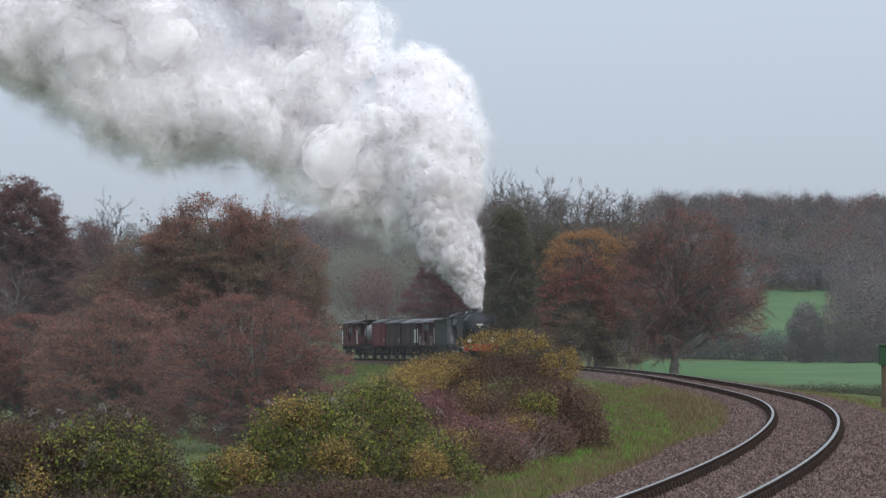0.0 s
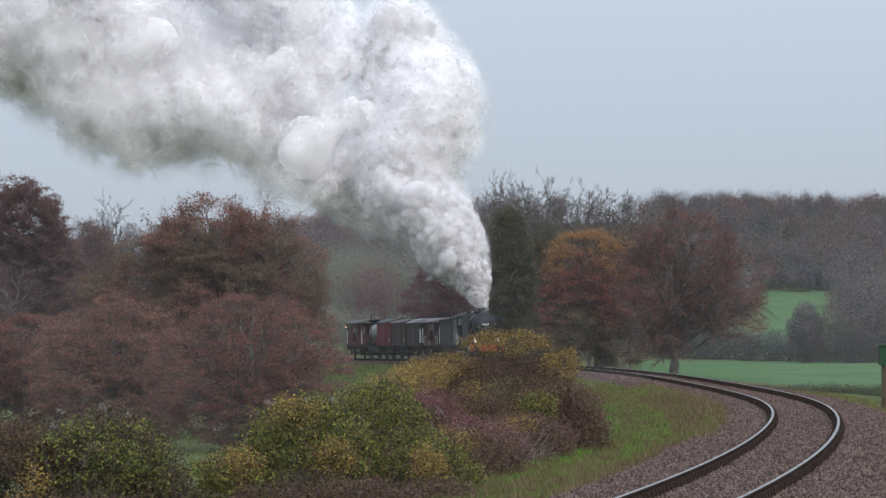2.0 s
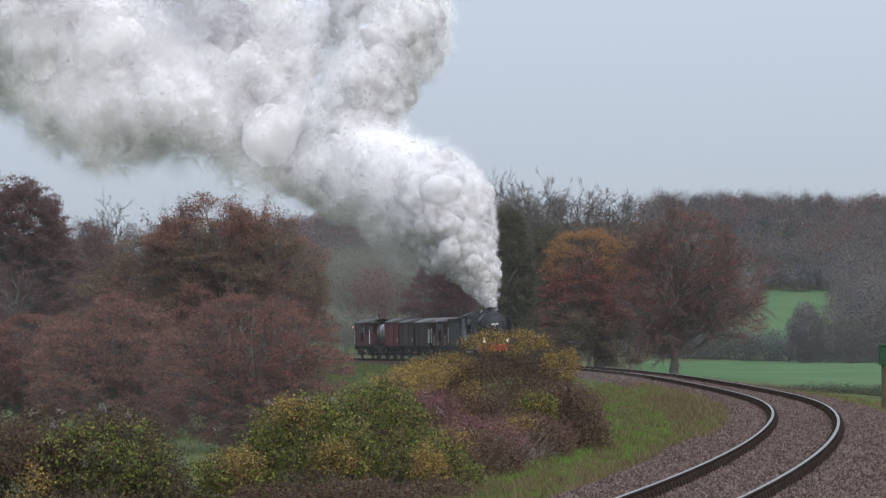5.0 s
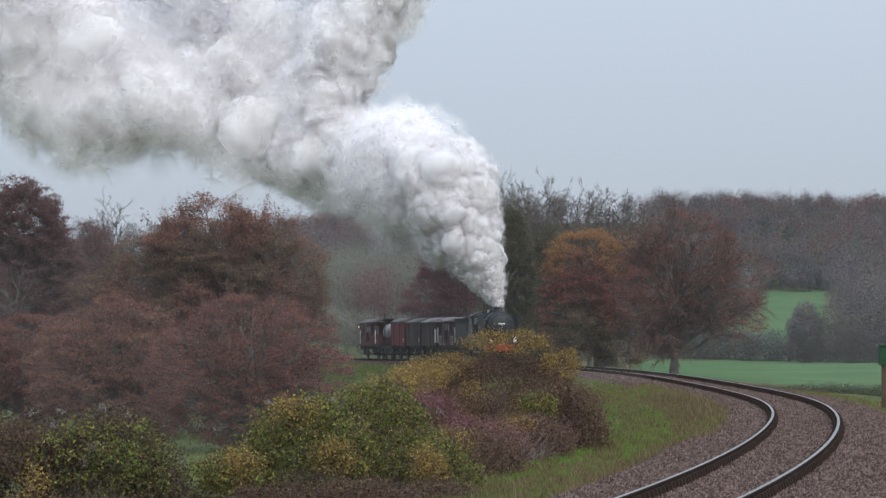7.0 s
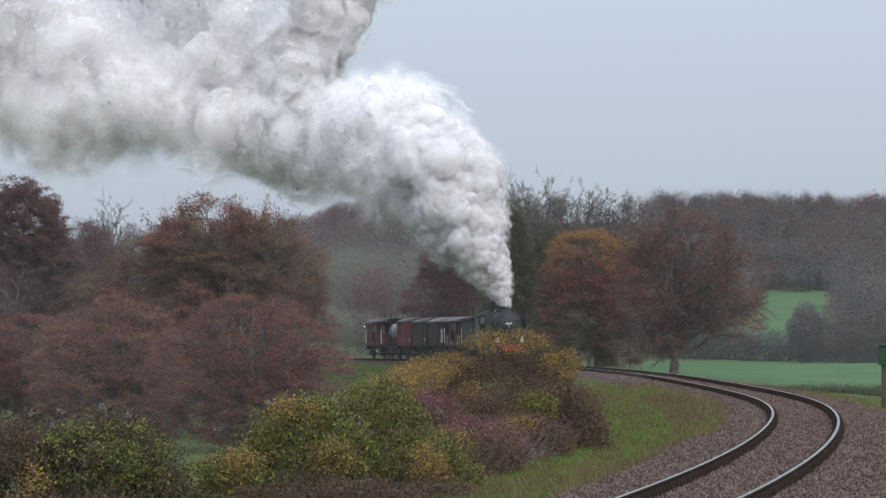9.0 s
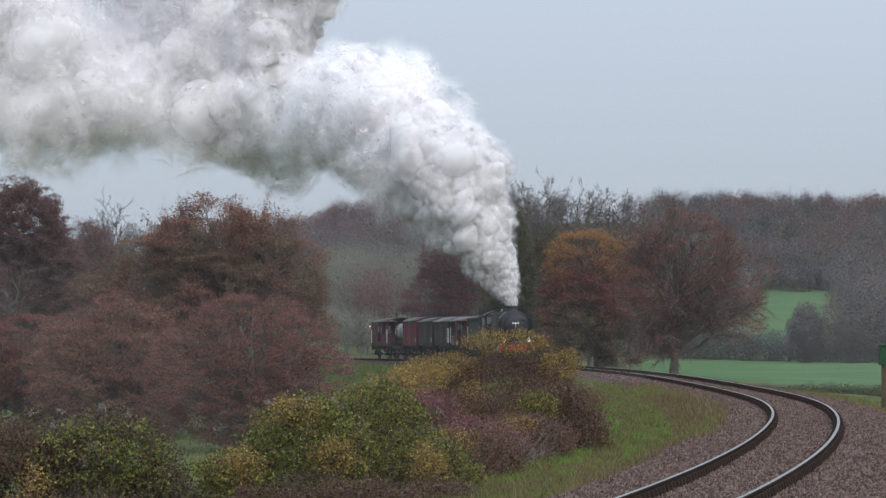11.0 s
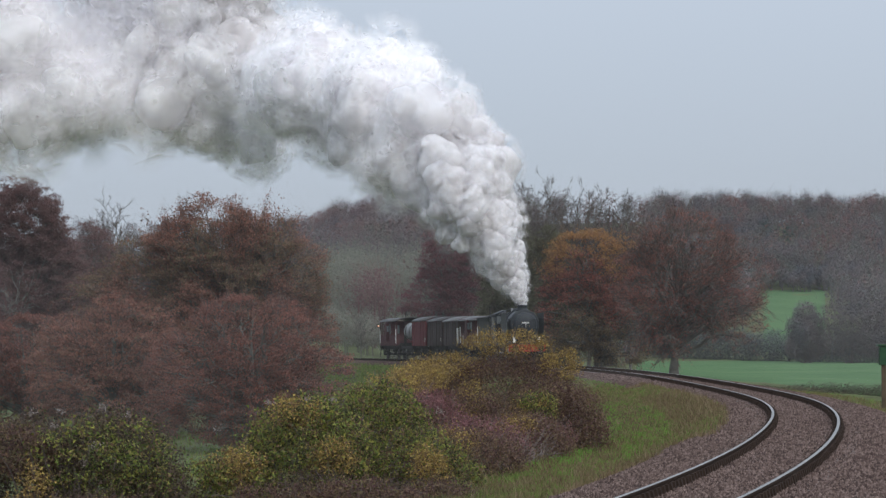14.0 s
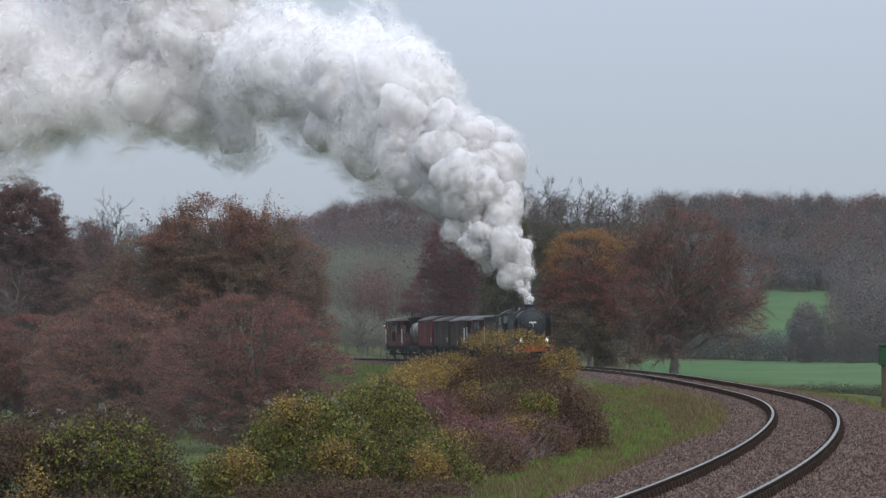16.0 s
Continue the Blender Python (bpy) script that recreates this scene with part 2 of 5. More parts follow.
def flecks_of(count, r0, r1, size, seed):
    """Small cupped flecks of vapour round a unit ball, with their density from middle to rim."""
    rng = rng_of(seed)
    d = rng.normal(size=(count, 3))
    d /= np.linalg.norm(d, axis=1)[:, None]
    c = d * rng.uniform(r0, r1, count)[:, None]
    a = rng.normal(size=(count, 3))
    e1 = np.cross(d + a * 0.5, a)
    e1 /= np.linalg.norm(e1, axis=1)[:, None]
    e2 = np.cross(e1, d + a * 0.5)
    e2 /= np.linalg.norm(e2, axis=1)[:, None]
    up = np.cross(e1, e2)
    s = size * rng.uniform(0.6, 1.4, count)[:, None]
    v = np.empty((count, 9, 3))
    v[:, 0] = c
    for k in range(8):
        g = k * math.pi / 4
        v[:, k + 1] = c + (e1 * math.cos(g) + e2 * math.sin(g)) * s * rng.uniform(0.8, 1.15, (count, 1)) - up * s * 0.3
    fan = np.array([(0, k + 1, (k + 1) % 8 + 1) for k in range(8)])
    f = (fan[None] + 9 * np.arange(count)[:, None, None]).reshape(-1, 3)
    return v.reshape(-1, 3), f, np.tile([1.0] + [0] * 8, count)


# ---- the line: a left-hand curve, climbing slightly ----
CURVE = np.interp(np.arange(420), [0, 20, 40, 60, 80, 130, 220, 420], [0.0044, 0.00412, 0.0032, 0.00599, 0.00062, 0.00253, 0.00071, 0.0005])


def centre_line():
    th = 0.32032 - np.concatenate([[0], np.cumsum((CURVE[1:] + CURVE[:-1]) / 2)])
    mid = (th[1:] + th[:-1]) / 2
    x = -1.925 + np.concatenate([[0], np.cumsum(np.sin(mid))])
    y = 15 + np.concatenate([[0], np.cumsum(np.cos(mid))])
    # the line also runs on behind the eye
    back = np.arange(-70, 0)
    xb, yb = -1.925 + back * math.sin(0.36), 15 + back * math.cos(0.36)
    s = np.concatenate([back, np.arange(420)]).astype(float)
    x, y, th = np.concatenate([xb, x]), np.concatenate([yb, y]), np.concatenate([np.full(70, 0.34), th])
    z = 0.00486 * (y - 50) - 0.19974 * ((y - 50) / 100) ** 2
    z = np.where(y > 260, z[np.searchsorted(y, 260)], z)
    return s, x, y, z, th


LINE_S, LINE_X, LINE_Y, LINE_Z, LINE_T = centre_line()
CANT = 0.023


def on_line(s):
    return [np.interp(s, LINE_S, v) for v in (LINE_X, LINE_Y, LINE_Z, LINE_T)]


def along(profile, s0, s1, step):
    """Sweeps a cross-section (offset to the right, height over the rail) along the line."""
    s = np.arange(s0, s1 + 0.01, step)
    x, y, z, th = on_line(s)
    q, h = np.array(profile, float).T
    v = np.stack([x[:, None] + q * np.cos(th)[:, None], y[:, None] - q * np.sin(th)[:, None], z[:, None] + h + q * CANT / 1.5], -1)
    n, k = v.shape[:2]
    idx = np.arange(n * k).reshape(n, k)
    f = np.stack([idx[:-1, :-1], idx[:-1, 1:], idx[1:, 1:], idx[1:, :-1]], -1).reshape(-1, 4)
    return v.reshape(-1, 3), f


def smooth(a, b, v):
    t = np.clip((v - a) / (b - a), 0, 1)
    return t * t * (3 - 2 * t)


def wave(x, y, size, seed):
    """Cheap rolling noise."""
    r = rng_of(seed)
    out = np.zeros_like(x)
    for i in range(5):
        a, ph = r.uniform(0, 6.28, 2)
        k = 6.28 / size * r.uniform(0.6, 1.8)
        out = out + np.sin(k * (np.cos(a) * x + np.sin(a) * y) + ph)
    return out / 5


def offset_of(x, y):
    """Signed distance to the right of the line, and the line's height there."""
    x, y = np.atleast_1d(np.asarray(x, float)), np.atleast_1d(np.asarray(y, float))
    i = np.argmin((x[:, None] - LINE_X[None, ::2]) ** 2 + (y[:, None] - LINE_Y[None, ::2]) ** 2, axis=1) * 2
    dx, dy = x - LINE_X[i], y - LINE_Y[i]
    q = dx * np.cos(LINE_T[i]) - dy * np.sin(LINE_T[i])
    d = np.hypot(dx, dy)
    return np.sign(q) * d, LINE_Z[i]


def ground_height(x, y):
    x, y = np.atleast_1d(np.asarray(x, float)), np.atleast_1d(np.asarray(y, float))
    q, lz = offset_of(x, y)
    left = -4.0 - 0.4 * smooth(20, 90, -q)
    right = -3.0 + 0 * x
    low = np.where(q < 0, left, right)
    inner = np.where(q < 0, 1 - smooth(5.5, 19, -q), 1 - smooth(8, 20, q))
    inner = np.where((q > 0) & (y < 50), np.maximum(inner, 1 - smooth(14, 40, q)), inner)
    top = lz - 0.62 - 0.035 * np.clip(np.abs(q) - 3, 0, 5)
    z = top * inner + low * (1 - inner)
    hill = np.interp(y, [0, 250, 570, 660, 830, 1180, 1500, 4600], [0, 0, 0, 6.5, 19, 58, 66, 50])
    side = np.clip(0.8 + 0.22 * smooth(-60, 40, x * 600 / np.maximum(y, 300)), 0, 1.02)
    spur = x * 600 / np.maximum(y, 300)
    side = side + 0.15 * np.exp(-((spur + 15) / 18) ** 2)
    near_left = 9 * smooth(255, 420, y) * (1 - smooth(-10, 45, x))
    z = z + np.maximum(hill * side, near_left)
    return z + wave(x, y, 26, 3) * 0.12 * np.clip(np.abs(q) / 6 - 0.6, 0, 1) + wave(x, y, 260, 4) * 1.5 * smooth(600, 900, y)


def ground_at(x, y):
    return float(ground_height(x, y)[0])


def build_ground():
    ys = np.concatenate([np.arange(-120, 20, 6.0), np.arange(20, 130, 1.8), np.arange(130, 330, 4.0), np.arange(330, 900, 12), np.geomspace(900, 4600, 40)])
    u = np.linspace(-1, 1, 191)
    u = np.sign(u) * np.abs(u) ** 1.7
    wide = 60 + np.clip(ys, 0, None) * 0.62
    x = u[None, :] * wide[:, None] + np.interp(ys, LINE_Y, LINE_X)[:, None] * np.exp(-np.clip(ys - 200, 0, None) / 200)[:, None]
    y = np.repeat(ys[:, None], len(u), 1)
    z = np.concatenate([ground_height(a, b) for a, b in zip(x, y)]).reshape(x.shape)
    v = np.stack([x, y, z], -1).reshape(-1, 3)
    idx = np.arange(len(v)).reshape(x.shape)
    f = np.stack([idx[:-1, :-1], idx[:-1, 1:], idx[1:, 1:], idx[1:, :-1]], -1).reshape(-1, 4)
    ob = new("ground", mesh_of("ground", v, f, M_GROUND, smooth=True))
    tagged(ob, "green autumn meadow and embankment under an overcast sky", "ground", kind="structure")


build_ground()


def build_track():
    v, f = along([(-3.6, -0.95), (-2.9, -0.5), (-2.2, -0.22), (-1.5, -0.16), (-1.0, -0.165), (-0.75, -0.2), (-0.5, -0.165), (0, -0.145), (0.5, -0.165), (0.75, -0.2), (1.0, -0.165), (1.5, -0.16), (2.2, -0.22), (3.0, -0.5), (3.8, -0.95)], -60, 300, 1.0)
    v[:, 2] += (rng_of(5).normal(size=len(v)) * 0.009)
    bed = new("ballast", mesh_of("ballast", v, f, M_BALLAST, smooth=True))
    tagged(bed, "pinkish-grey stone ballast under the curved track", "ballast", kind="structure")
    track = empty("railway_track")
    tagged(track, "curved single railway track with shiny worn rail heads", "railway track", kind="structure")
    side = [(-0.07, -0.152), (-0.07, -0.14), (-0.012, -0.118), (-0.012, -0.045), (-0.036, -0.035), (-0.036, -0.006), (-0.03, -0.001), (-0.015, 0.0)]
    prof = side + [(-q, h) for q, h in side[::-1]]
    for q0 in (-0.7525, 0.7525):
        v, f = along([(q0 + q, h) for q, h in prof], -60, 300, 0.5)
        k = len(prof) - 1
        mats = np.zeros(len(f), int)
        mats[np.abs(np.arange(len(f)) % k - (len(side) - 1)) <= 1] = 1
        part_mesh("rail", mesh_of("rail", v, f, [M_RAIL_SIDE, M_RAIL_TOP], mats), track, "rust-brown steel rail with a polished head")
    return track


track = build_track()


# ---- trees ----
def crown_points(lobes, n, rng, shell=0.35):
    """Points inside a set of ellipsoid lobes (x, y, z, rx, ry, rz), more of them towards the outside."""
    lobes = np.array(lobes, float)
    w = lobes[:, 3] * lobes[:, 4] * lobes[:, 5]
    pick = rng.choice(len(lobes), n, p=w / w.sum())
    d = rng.normal(size=(n, 3))
    d /= np.linalg.norm(d, axis=1)[:, None]
    r = rng.uniform(shell, 1, n) ** 0.5
    return lobes[pick, :3] + d * r[:, None] * lobes[pick, 3:]


def tree(name, x, y, height, lobes, trunk_r, leaf_mat, bark_mat, label, seed, limbs=26, twigs=14, leaves=60, leaf=0.22, spread=0.8, fork=0.3, sprays=10, trunk_lean=0.0, ground=None, group="", twig_r=0.012, domes=0.72, gaps=-0.6, hollow=0.8, rise=0.0):
    """Trunk, limbs that reach into the crown's lobes, twigs from the limbs' ends, leaves round the twigs. Lobes relative to the foot."""
    rng = rng_of(seed)
    z = ground_at(x, y) - 0.15 if ground is None else ground
    ob = empty(name, x, y, z)
    tagged(ob, label, "tree", group)
    top = np.array([trunk_lean, 0, height * 0.78])
    k = 9
    t = np.linspace(0, 1, k)
    stem = np.stack([top[0] * t + rng.normal(size=k) * 0.012 * height * t, rng.normal(size=k) * 0.012 * height * t, top[2] * t, trunk_r * (1 - 0.88 * t) + trunk_r * 0.5 * np.exp(-t * 25)], 1)
    part_mesh("trunk", mesh_of("trunk", *tubes_of(stem[None], 9), bark_mat, smooth=True), ob)
    ends = crown_points(lobes, limbs, rng, 0.55)
    start_t = np.clip(fork + (ends[:, 2] / height - fork) * 0.55 + rng.normal(size=limbs) * 0.05, fork * 0.8, 0.93)
    a = np.stack([np.interp(start_t, t, stem[:, i]) for i in range(3)], 1)
    r0 = np.interp(start_t, t, stem[:, 3]) * rng.uniform(0.35, 0.6, limbs)
    main = curve_lines(a, ends, r0, np.maximum(r0 * 0.18, 0.015), 8, rng, 0.07, 0.035, 0.08)
    pairs = [tubes_of(main, 5)]
    # second order: side shoots off the outer half of every limb
    n2 = limbs * twigs
    which = np.repeat(np.arange(limbs), twigs)
    pos = rng.uniform(0.35, 1.0, n2) * 7
    i0 = np.minimum(pos.astype(int), 6)
    fr = (pos - i0)[:, None]
    b0 = main[which, i0] * (1 - fr) + main[which, i0 + 1] * fr
    out = b0[:, :3] - np.array([0, 0, height * 0.45])
    out /= np.linalg.norm(out, axis=1)[:, None] + 1e-9
    dirs = out * 0.7 + rng.normal(size=(n2, 3)) * (0.65 - 0.3 * rise) + np.array([0, 0, rise])
    length = spread * rng.uniform(0.5, 1.5, n2)
    b1 = b0[:, :3] + dirs * length[:, None]
    second = curve_lines(b0[:, :3], b1, np.clip(b0[:, 3] * 0.55, 0.012, 0.06), np.full(n2, 0.012), 5, rng, 0.08, 0.05, 0.05)
    pairs.append(tubes_of(second, 3))
    # third order: fine sprays
    n3 = n2 * sprays
    w3 = np.repeat(np.arange(n2), sprays)
    p3 = rng.uniform(0.3, 1, n3) * 4
    j0 = np.minimum(p3.astype(int), 3)
    fr = (p3 - j0)[:, None]
    c0 = (second[w3, j0] * (1 - fr) + second[w3, j0 + 1] * fr)[:, :3]
    c1 = c0 + (dirs[w3] * 0.75 + rng.normal(size=(n3, 3)) * 0.4) * (spread * rng.uniform(0.3, 0.8, n3))[:, None]
    fv, ff = spines_of(c0, c1, twig_r, rng)
    bv, bf = join_arrays(pairs)
    tagged(part_mesh("branchwork", mesh_of("branchwork", bv, bf, bark_mat), ob), kind="stuff")
    if leaves:
        # part of the leaves along the sprays, part in tufts over the crown's domes
        m = int(leaves * 1000 * (1 - domes))
        w = rng.integers(0, n3, m)
        u = rng.uniform(0.2, 1.1, m)[:, None]
        c = c0[w] * (1 - u) + c1[w] * u + rng.normal(size=(m, 3)) * leaf
        k = int(leaves * 1000 * domes / 70)
        tufts = np.repeat(crown_points(lobes, k, rng, hollow), 70, 0)
        ph = rng.uniform(0, 6.28, 3)
        shelf = np.sin(tufts[:, 0] * 1.3 / spread + ph[0]) + np.sin(tufts[:, 1] * 1.5 / spread + ph[1]) + np.sin(tufts[:, 2] * 2.6 / spread + tufts[:, 0] * 0.8 / spread + ph[2])
        tufts = tufts[shelf > gaps]
        tufts = tufts + rng.normal(size=tufts.shape) * spread * [0.34, 0.34, 0.15]
        c = np.concatenate([c, tufts])
        q = tufts[::8]
        out = q - np.array([0, 0, height * 0.35])
        out /= np.linalg.norm(out, axis=1)[:, None] + 1e-9
        sv, sf = spines_of(q - out * spread * 0.5 + rng.normal(size=q.shape) * 0.15, q + out * spread * 0.45 + rng.normal(size=q.shape) * spread * 0.3, twig_r, rng)
        fv, ff = join_arrays([(fv, ff), (sv, sf)])
        # some crowns change colour from foot to top
        layers = leaf_mat if isinstance(leaf_mat, list) else [(1e9, leaf_mat)]
        rank = np.searchsorted([lim * height for lim, _ in layers[:-1]], c[:, 2] + rng.normal(size=len(c)) * height * 0.06 + 0.08 * height * np.sin(c[:, 0] * 1.3))
        for i, (_, mat) in enumerate(layers):
            part_mesh("crown", mesh_of("crown", *leaf_cloud(c[rank == i], leaf, rng), mat), ob)
    tagged(part_mesh("twigwork", mesh_of("twigwork", fv, ff, M_TWIG), ob), kind="stuff")
    return ob


def trees():
    def top(x, y, z):
        return z - ground_at(x, y)

    tree("oak_tree", -13.6, 160, 14.6, [(-0.8, 0, 12.2, 3.2, 3.2, 2.9), (-2.6, 0, 11.0, 2.6, 3, 2.6), (1.8, 0, 11.2, 3.0, 3, 2.8), (3.6, 0, 9.5, 3.2, 3.4, 3.4), (-4.8, 0, 8.0, 3.0, 3.4, 3.2), (4.0, 0, 6.0, 3.2, 3.4, 3.4), (-6.2, 0, 5.0, 2.4, 3, 3), (0, -2.2, 7.6, 3.4, 2, 3.2), (-3, -2, 5.4, 3, 2, 3), (-4.6, 0, 10.2, 2.5, 3, 2.3), (-7.4, 0, 7.6, 2.6, 3, 2.8), (-9.4, 0, 5.0, 2.4, 3, 2.6)], 0.5, [(0.64, M_RUST_LEAF), (0.8, M_OLIVE_BROWN), (9, M_RUST_LEAF)], M_BARK,
         "large oak with rust-brown autumn leaves on the slope", 11, limbs=84, twigs=10, leaves=270, leaf=0.115, spread=0.85, sprays=7, gaps=-1.0, hollow=0.5)
    tree("beech_tree", -10.0, 136, 9.0, [(0.0, 0, 6.1, 3.5, 3.2, 2.5), (-3.2, 0, 4.2, 2.4, 2.6, 2.6), (3.0, 0, 4.2, 2.2, 2.6, 2.4), (0, 0, 2.6, 4.4, 3, 2.2)], 0.25, M_RED_LEAF, M_BARK,
         "low spreading beech with red-brown leaves below the embankment", 12, limbs=70, twigs=11, leaves=110, leaf=0.1, spread=0.65, fork=0.12, sprays=7)
    tree("beech_tree", -19.5, 152, 9.6, [(0.6, 0, 6.0, 3.0, 3, 2.8), (-2.6, 0, 4.2, 2.4, 3, 2.8), (3.0, 0, 3, 2.4, 3, 2.4), (0, 0, 2.6, 3.6, 3, 2)], 0.22, M_RUST_LEAF, M_BARK,
         "red-brown beech at the foot of the bank", 13, limbs=54, twigs=11, leaves=90, leaf=0.115, spread=0.7, fork=0.12, sprays=7)
    tree("beech_tree", -28.0, 172, 8.6, [(0.6, 0, 5.0, 3.2, 3, 2.8), (-3.0, 0, 3.8, 2.6, 3, 2.6), (3.2, 0, 3.4, 2.6, 3, 2.4)], 0.22, M_RED_LEAF, M_BARK,
         "low russet beech on the meadow edge", 16, limbs=46, twigs=11, leaves=90, leaf=0.12, spread=0.75, fork=0.12, sprays=7)
    tree("oak_tree", 11.3, 188, 11.2, [(-0.6, 0, 7.8, 3.6, 3.2, 2.9), (1.8, 0, 6.6, 3.0, 3, 3.4), (-1.6, 0, 4.6, 3.0, 3, 3.2), (1.8, 0, 3.4, 2.8, 3, 2.8)], 0.32, [(0.4, M_OLIVE_BROWN), (0.73, M_CRIMSON_LEAF), (9, M_ORANGE_LEAF)], M_BARK,
         "round oak with red leaves and an orange-olive top beside the line", 14, limbs=66, twigs=11, leaves=130, leaf=0.105, spread=0.65, fork=0.12, sprays=7)
    tree("beech_tree", 14.75, 165, 11.6, [(0.6, 0, 7.6, 3.6, 3.2, 3.5), (3.2, 0, 6.2, 2.9, 2.8, 3.2), (-1.6, 0, 6.0, 2.2, 2.6, 3.2), (4.0, 0, 4.2, 2.2, 2.4, 1.7), (-1.2, 0, 2.8, 1.8, 2, 1.0)], 0.27, [(0.5, M_CRIMSON_LEAF), (9, M_RED_LEAF)], M_BARK,
         "half-bare beech with thin red leaves and a grey trunk", 15, limbs=90, twigs=16, leaves=58, leaf=0.085, spread=0.8, fork=0.2, sprays=12, trunk_lean=0.3, domes=0.55, gaps=-1.3)
    # taller trees behind the line
    for x, y, z, seed in ((6.6, 300, 21.6, 20), (9.6, 304, 21.4, 21), (12.8, 302, 22.4, 22), (16.0, 304, 21.6, 23), (19.0, 302, 20.6, 37), (22.2, 306, 19.4, 38)):
        h = top(x, y, z)
        tree("bare_tree", x, y, h, [(0, 0, h * 0.72, 3.0, 3, h * 0.27), (1.8, 0, h * 0.55, 2.6, 2.6, h * 0.22), (-1.8, 0, h * 0.5, 2.6, 2.6, h * 0.22)], 0.15, M_OLIVE_LEAF, M_BARK,
             "tall bare tree with fine upright twigs behind the line", seed, limbs=130, twigs=12, leaves=0, spread=0.8, fork=0.2, sprays=16, group="bare trees behind the line", twig_r=0.013, rise=0.08)
    for x, y, z, w, mat, seed, label in ((6.3, 246, 15.6, 2.6, M_OLIVE_LEAF, 24, "dark ivy-grown tree beside the line"), (10.5, 250, 13.5, 3.4, M_OLIVE_LEAF, 25, "dark olive tree behind the oak"),
                                  (0.9, 268, 15.6, 4.6, M_MAROON_LEAF, 26, "dark maroon beech behind the train"), (-43.6, 268, 19.8, 6.2, M_WOOD_RED, 27, "tall brown beech at the wood's edge"),
                                  (-38.0, 280, 15.5, 4.2, M_WOOD_RED, 28, "mauve-brown tree at the wood's edge"), (-50.0, 262, 17.0, 5.5, M_WOOD_RED, 29, "brown tree at the wood's edge")):
        h = top(x, y, z)
        tree("woodland_tree", x, y, h, [(0, 0, h * 0.72, w * 0.72, w * 0.7, h * 0.26), (w * 0.35, 0, h * 0.5, w * 0.75, w * 0.7, h * 0.24), (-w * 0.35, 0, h * 0.42, w * 0.8, w * 0.7, h * 0.24), (0, 0, h * 0.25, w * 0.9, w * 0.7, h * 0.2)], 0.35, mat, M_BARK,
             label, seed, limbs=34, twigs=9, leaves=210 if w > 5 else 80, leaf=0.19 if w > 5 else 0.16, spread=1.0, fork=0.15, sprays=6, twig_r=0.016, domes=0.85, gaps=-2.0, hollow=0.35)
    h = top(-39.4, 300, 18.8)
    tree("bare_tree", -39.2, 300, h, [(0, 0, h * 0.7, 3.2, 3, h * 0.28), (2, 0, h * 0.55, 2.4, 2.4, h * 0.2)], 0.14, M_OLIVE_LEAF, M_BARK, "bare pale-twigged tree above the wood", 30, limbs=80, twigs=12, leaves=0, spread=0.85, sprays=14, twig_r=0.013, rise=0.08)
    tree("birch_tree", -39.3, 238, 14, [(0, 0, 10, 1.8, 1.8, 3.4)], 0.18, M_WOOD_RED, M_PALE_BARK, "slender birch with a pale straight trunk", 35, limbs=20, twigs=8, leaves=2, leaf=0.18, spread=0.9, fork=0.4)
    tree("sapling", -7.9, 250, top(-7.9, 250, 3.6), [(0, 0, 3.4, 1.2, 1.2, 1.4)], 0.06, M_OLIVE_LEAF, M_BARK, "bare young sapling beside the line", 36, limbs=14, twigs=8, leaves=0, spread=0.5, fork=0.25, sprays=4)





# ---- near bushes on the bank ----
def bush(name, x, y, foliage, label, seed, stems=160, category="bush", stem_mat=None):
    """A thicket: thin stems from the foot into the lobes, and leaves in tufts. Foliage: (material, leaf size, count, lobes in world metres)."""
    rng = rng_of(seed)
    stem_mat = stem_mat or M_TWIG
    foot = Vector((x, y, ground_at(x, y)))
    ob = empty(name, *foot)
    tagged(ob, label, category)
    every = [lobe for _, _, _, lobes in foliage for lobe in lobes]
    ends = crown_points(every, stems, rng, 0.6)
    roots = ends * [0.55, 0.55, 0] + np.array([foot.x * 0.45, foot.y * 0.45, 0])
    roots[:, 2] = ground_height(roots[:, 0], roots[:, 1]) - 0.05
    lines = curve_lines(roots, ends, np.full(stems, 0.02), np.full(stems, 0.004), 6, rng, 0.06, 0.03, 0.04)
    v, f = tubes_of(lines, 3)
    tagged(part_mesh("stemwork", mesh_of("stemwork", v - np.array(foot), f, stem_mat), ob), kind="stuff")
    for mat, leaf, count, lobes in foliage:
        tufts = crown_points(lobes, count // 26, rng, 0.45)
        c = np.repeat(tufts, 26, 0)
        c = c + rng.normal(size=c.shape) * [0.085, 0.085, 0.065]
        c[:, 2] = np.maximum(c[:, 2], ground_height(c[:, 0], c[:, 1]) + 0.02)
        v, f = leaf_cloud(c, leaf, rng, 0.2)
        part_mesh("foliage", mesh_of("foliage", v - np.array(foot), f, mat), ob)
        # fine twigs that stick out of the outline
        n = count // 60
        a = crown_points(lobes, n, rng, 0.7)
        b = a + rng.normal(size=(n, 3)) * 0.12 + np.array([0, 0, 0.16])
        v, f = spines_of(a, b, 0.005, rng)
        tagged(part_mesh("twigwork", mesh_of("twigwork", v - np.array(foot), f, stem_mat), ob), kind="stuff")
    return ob


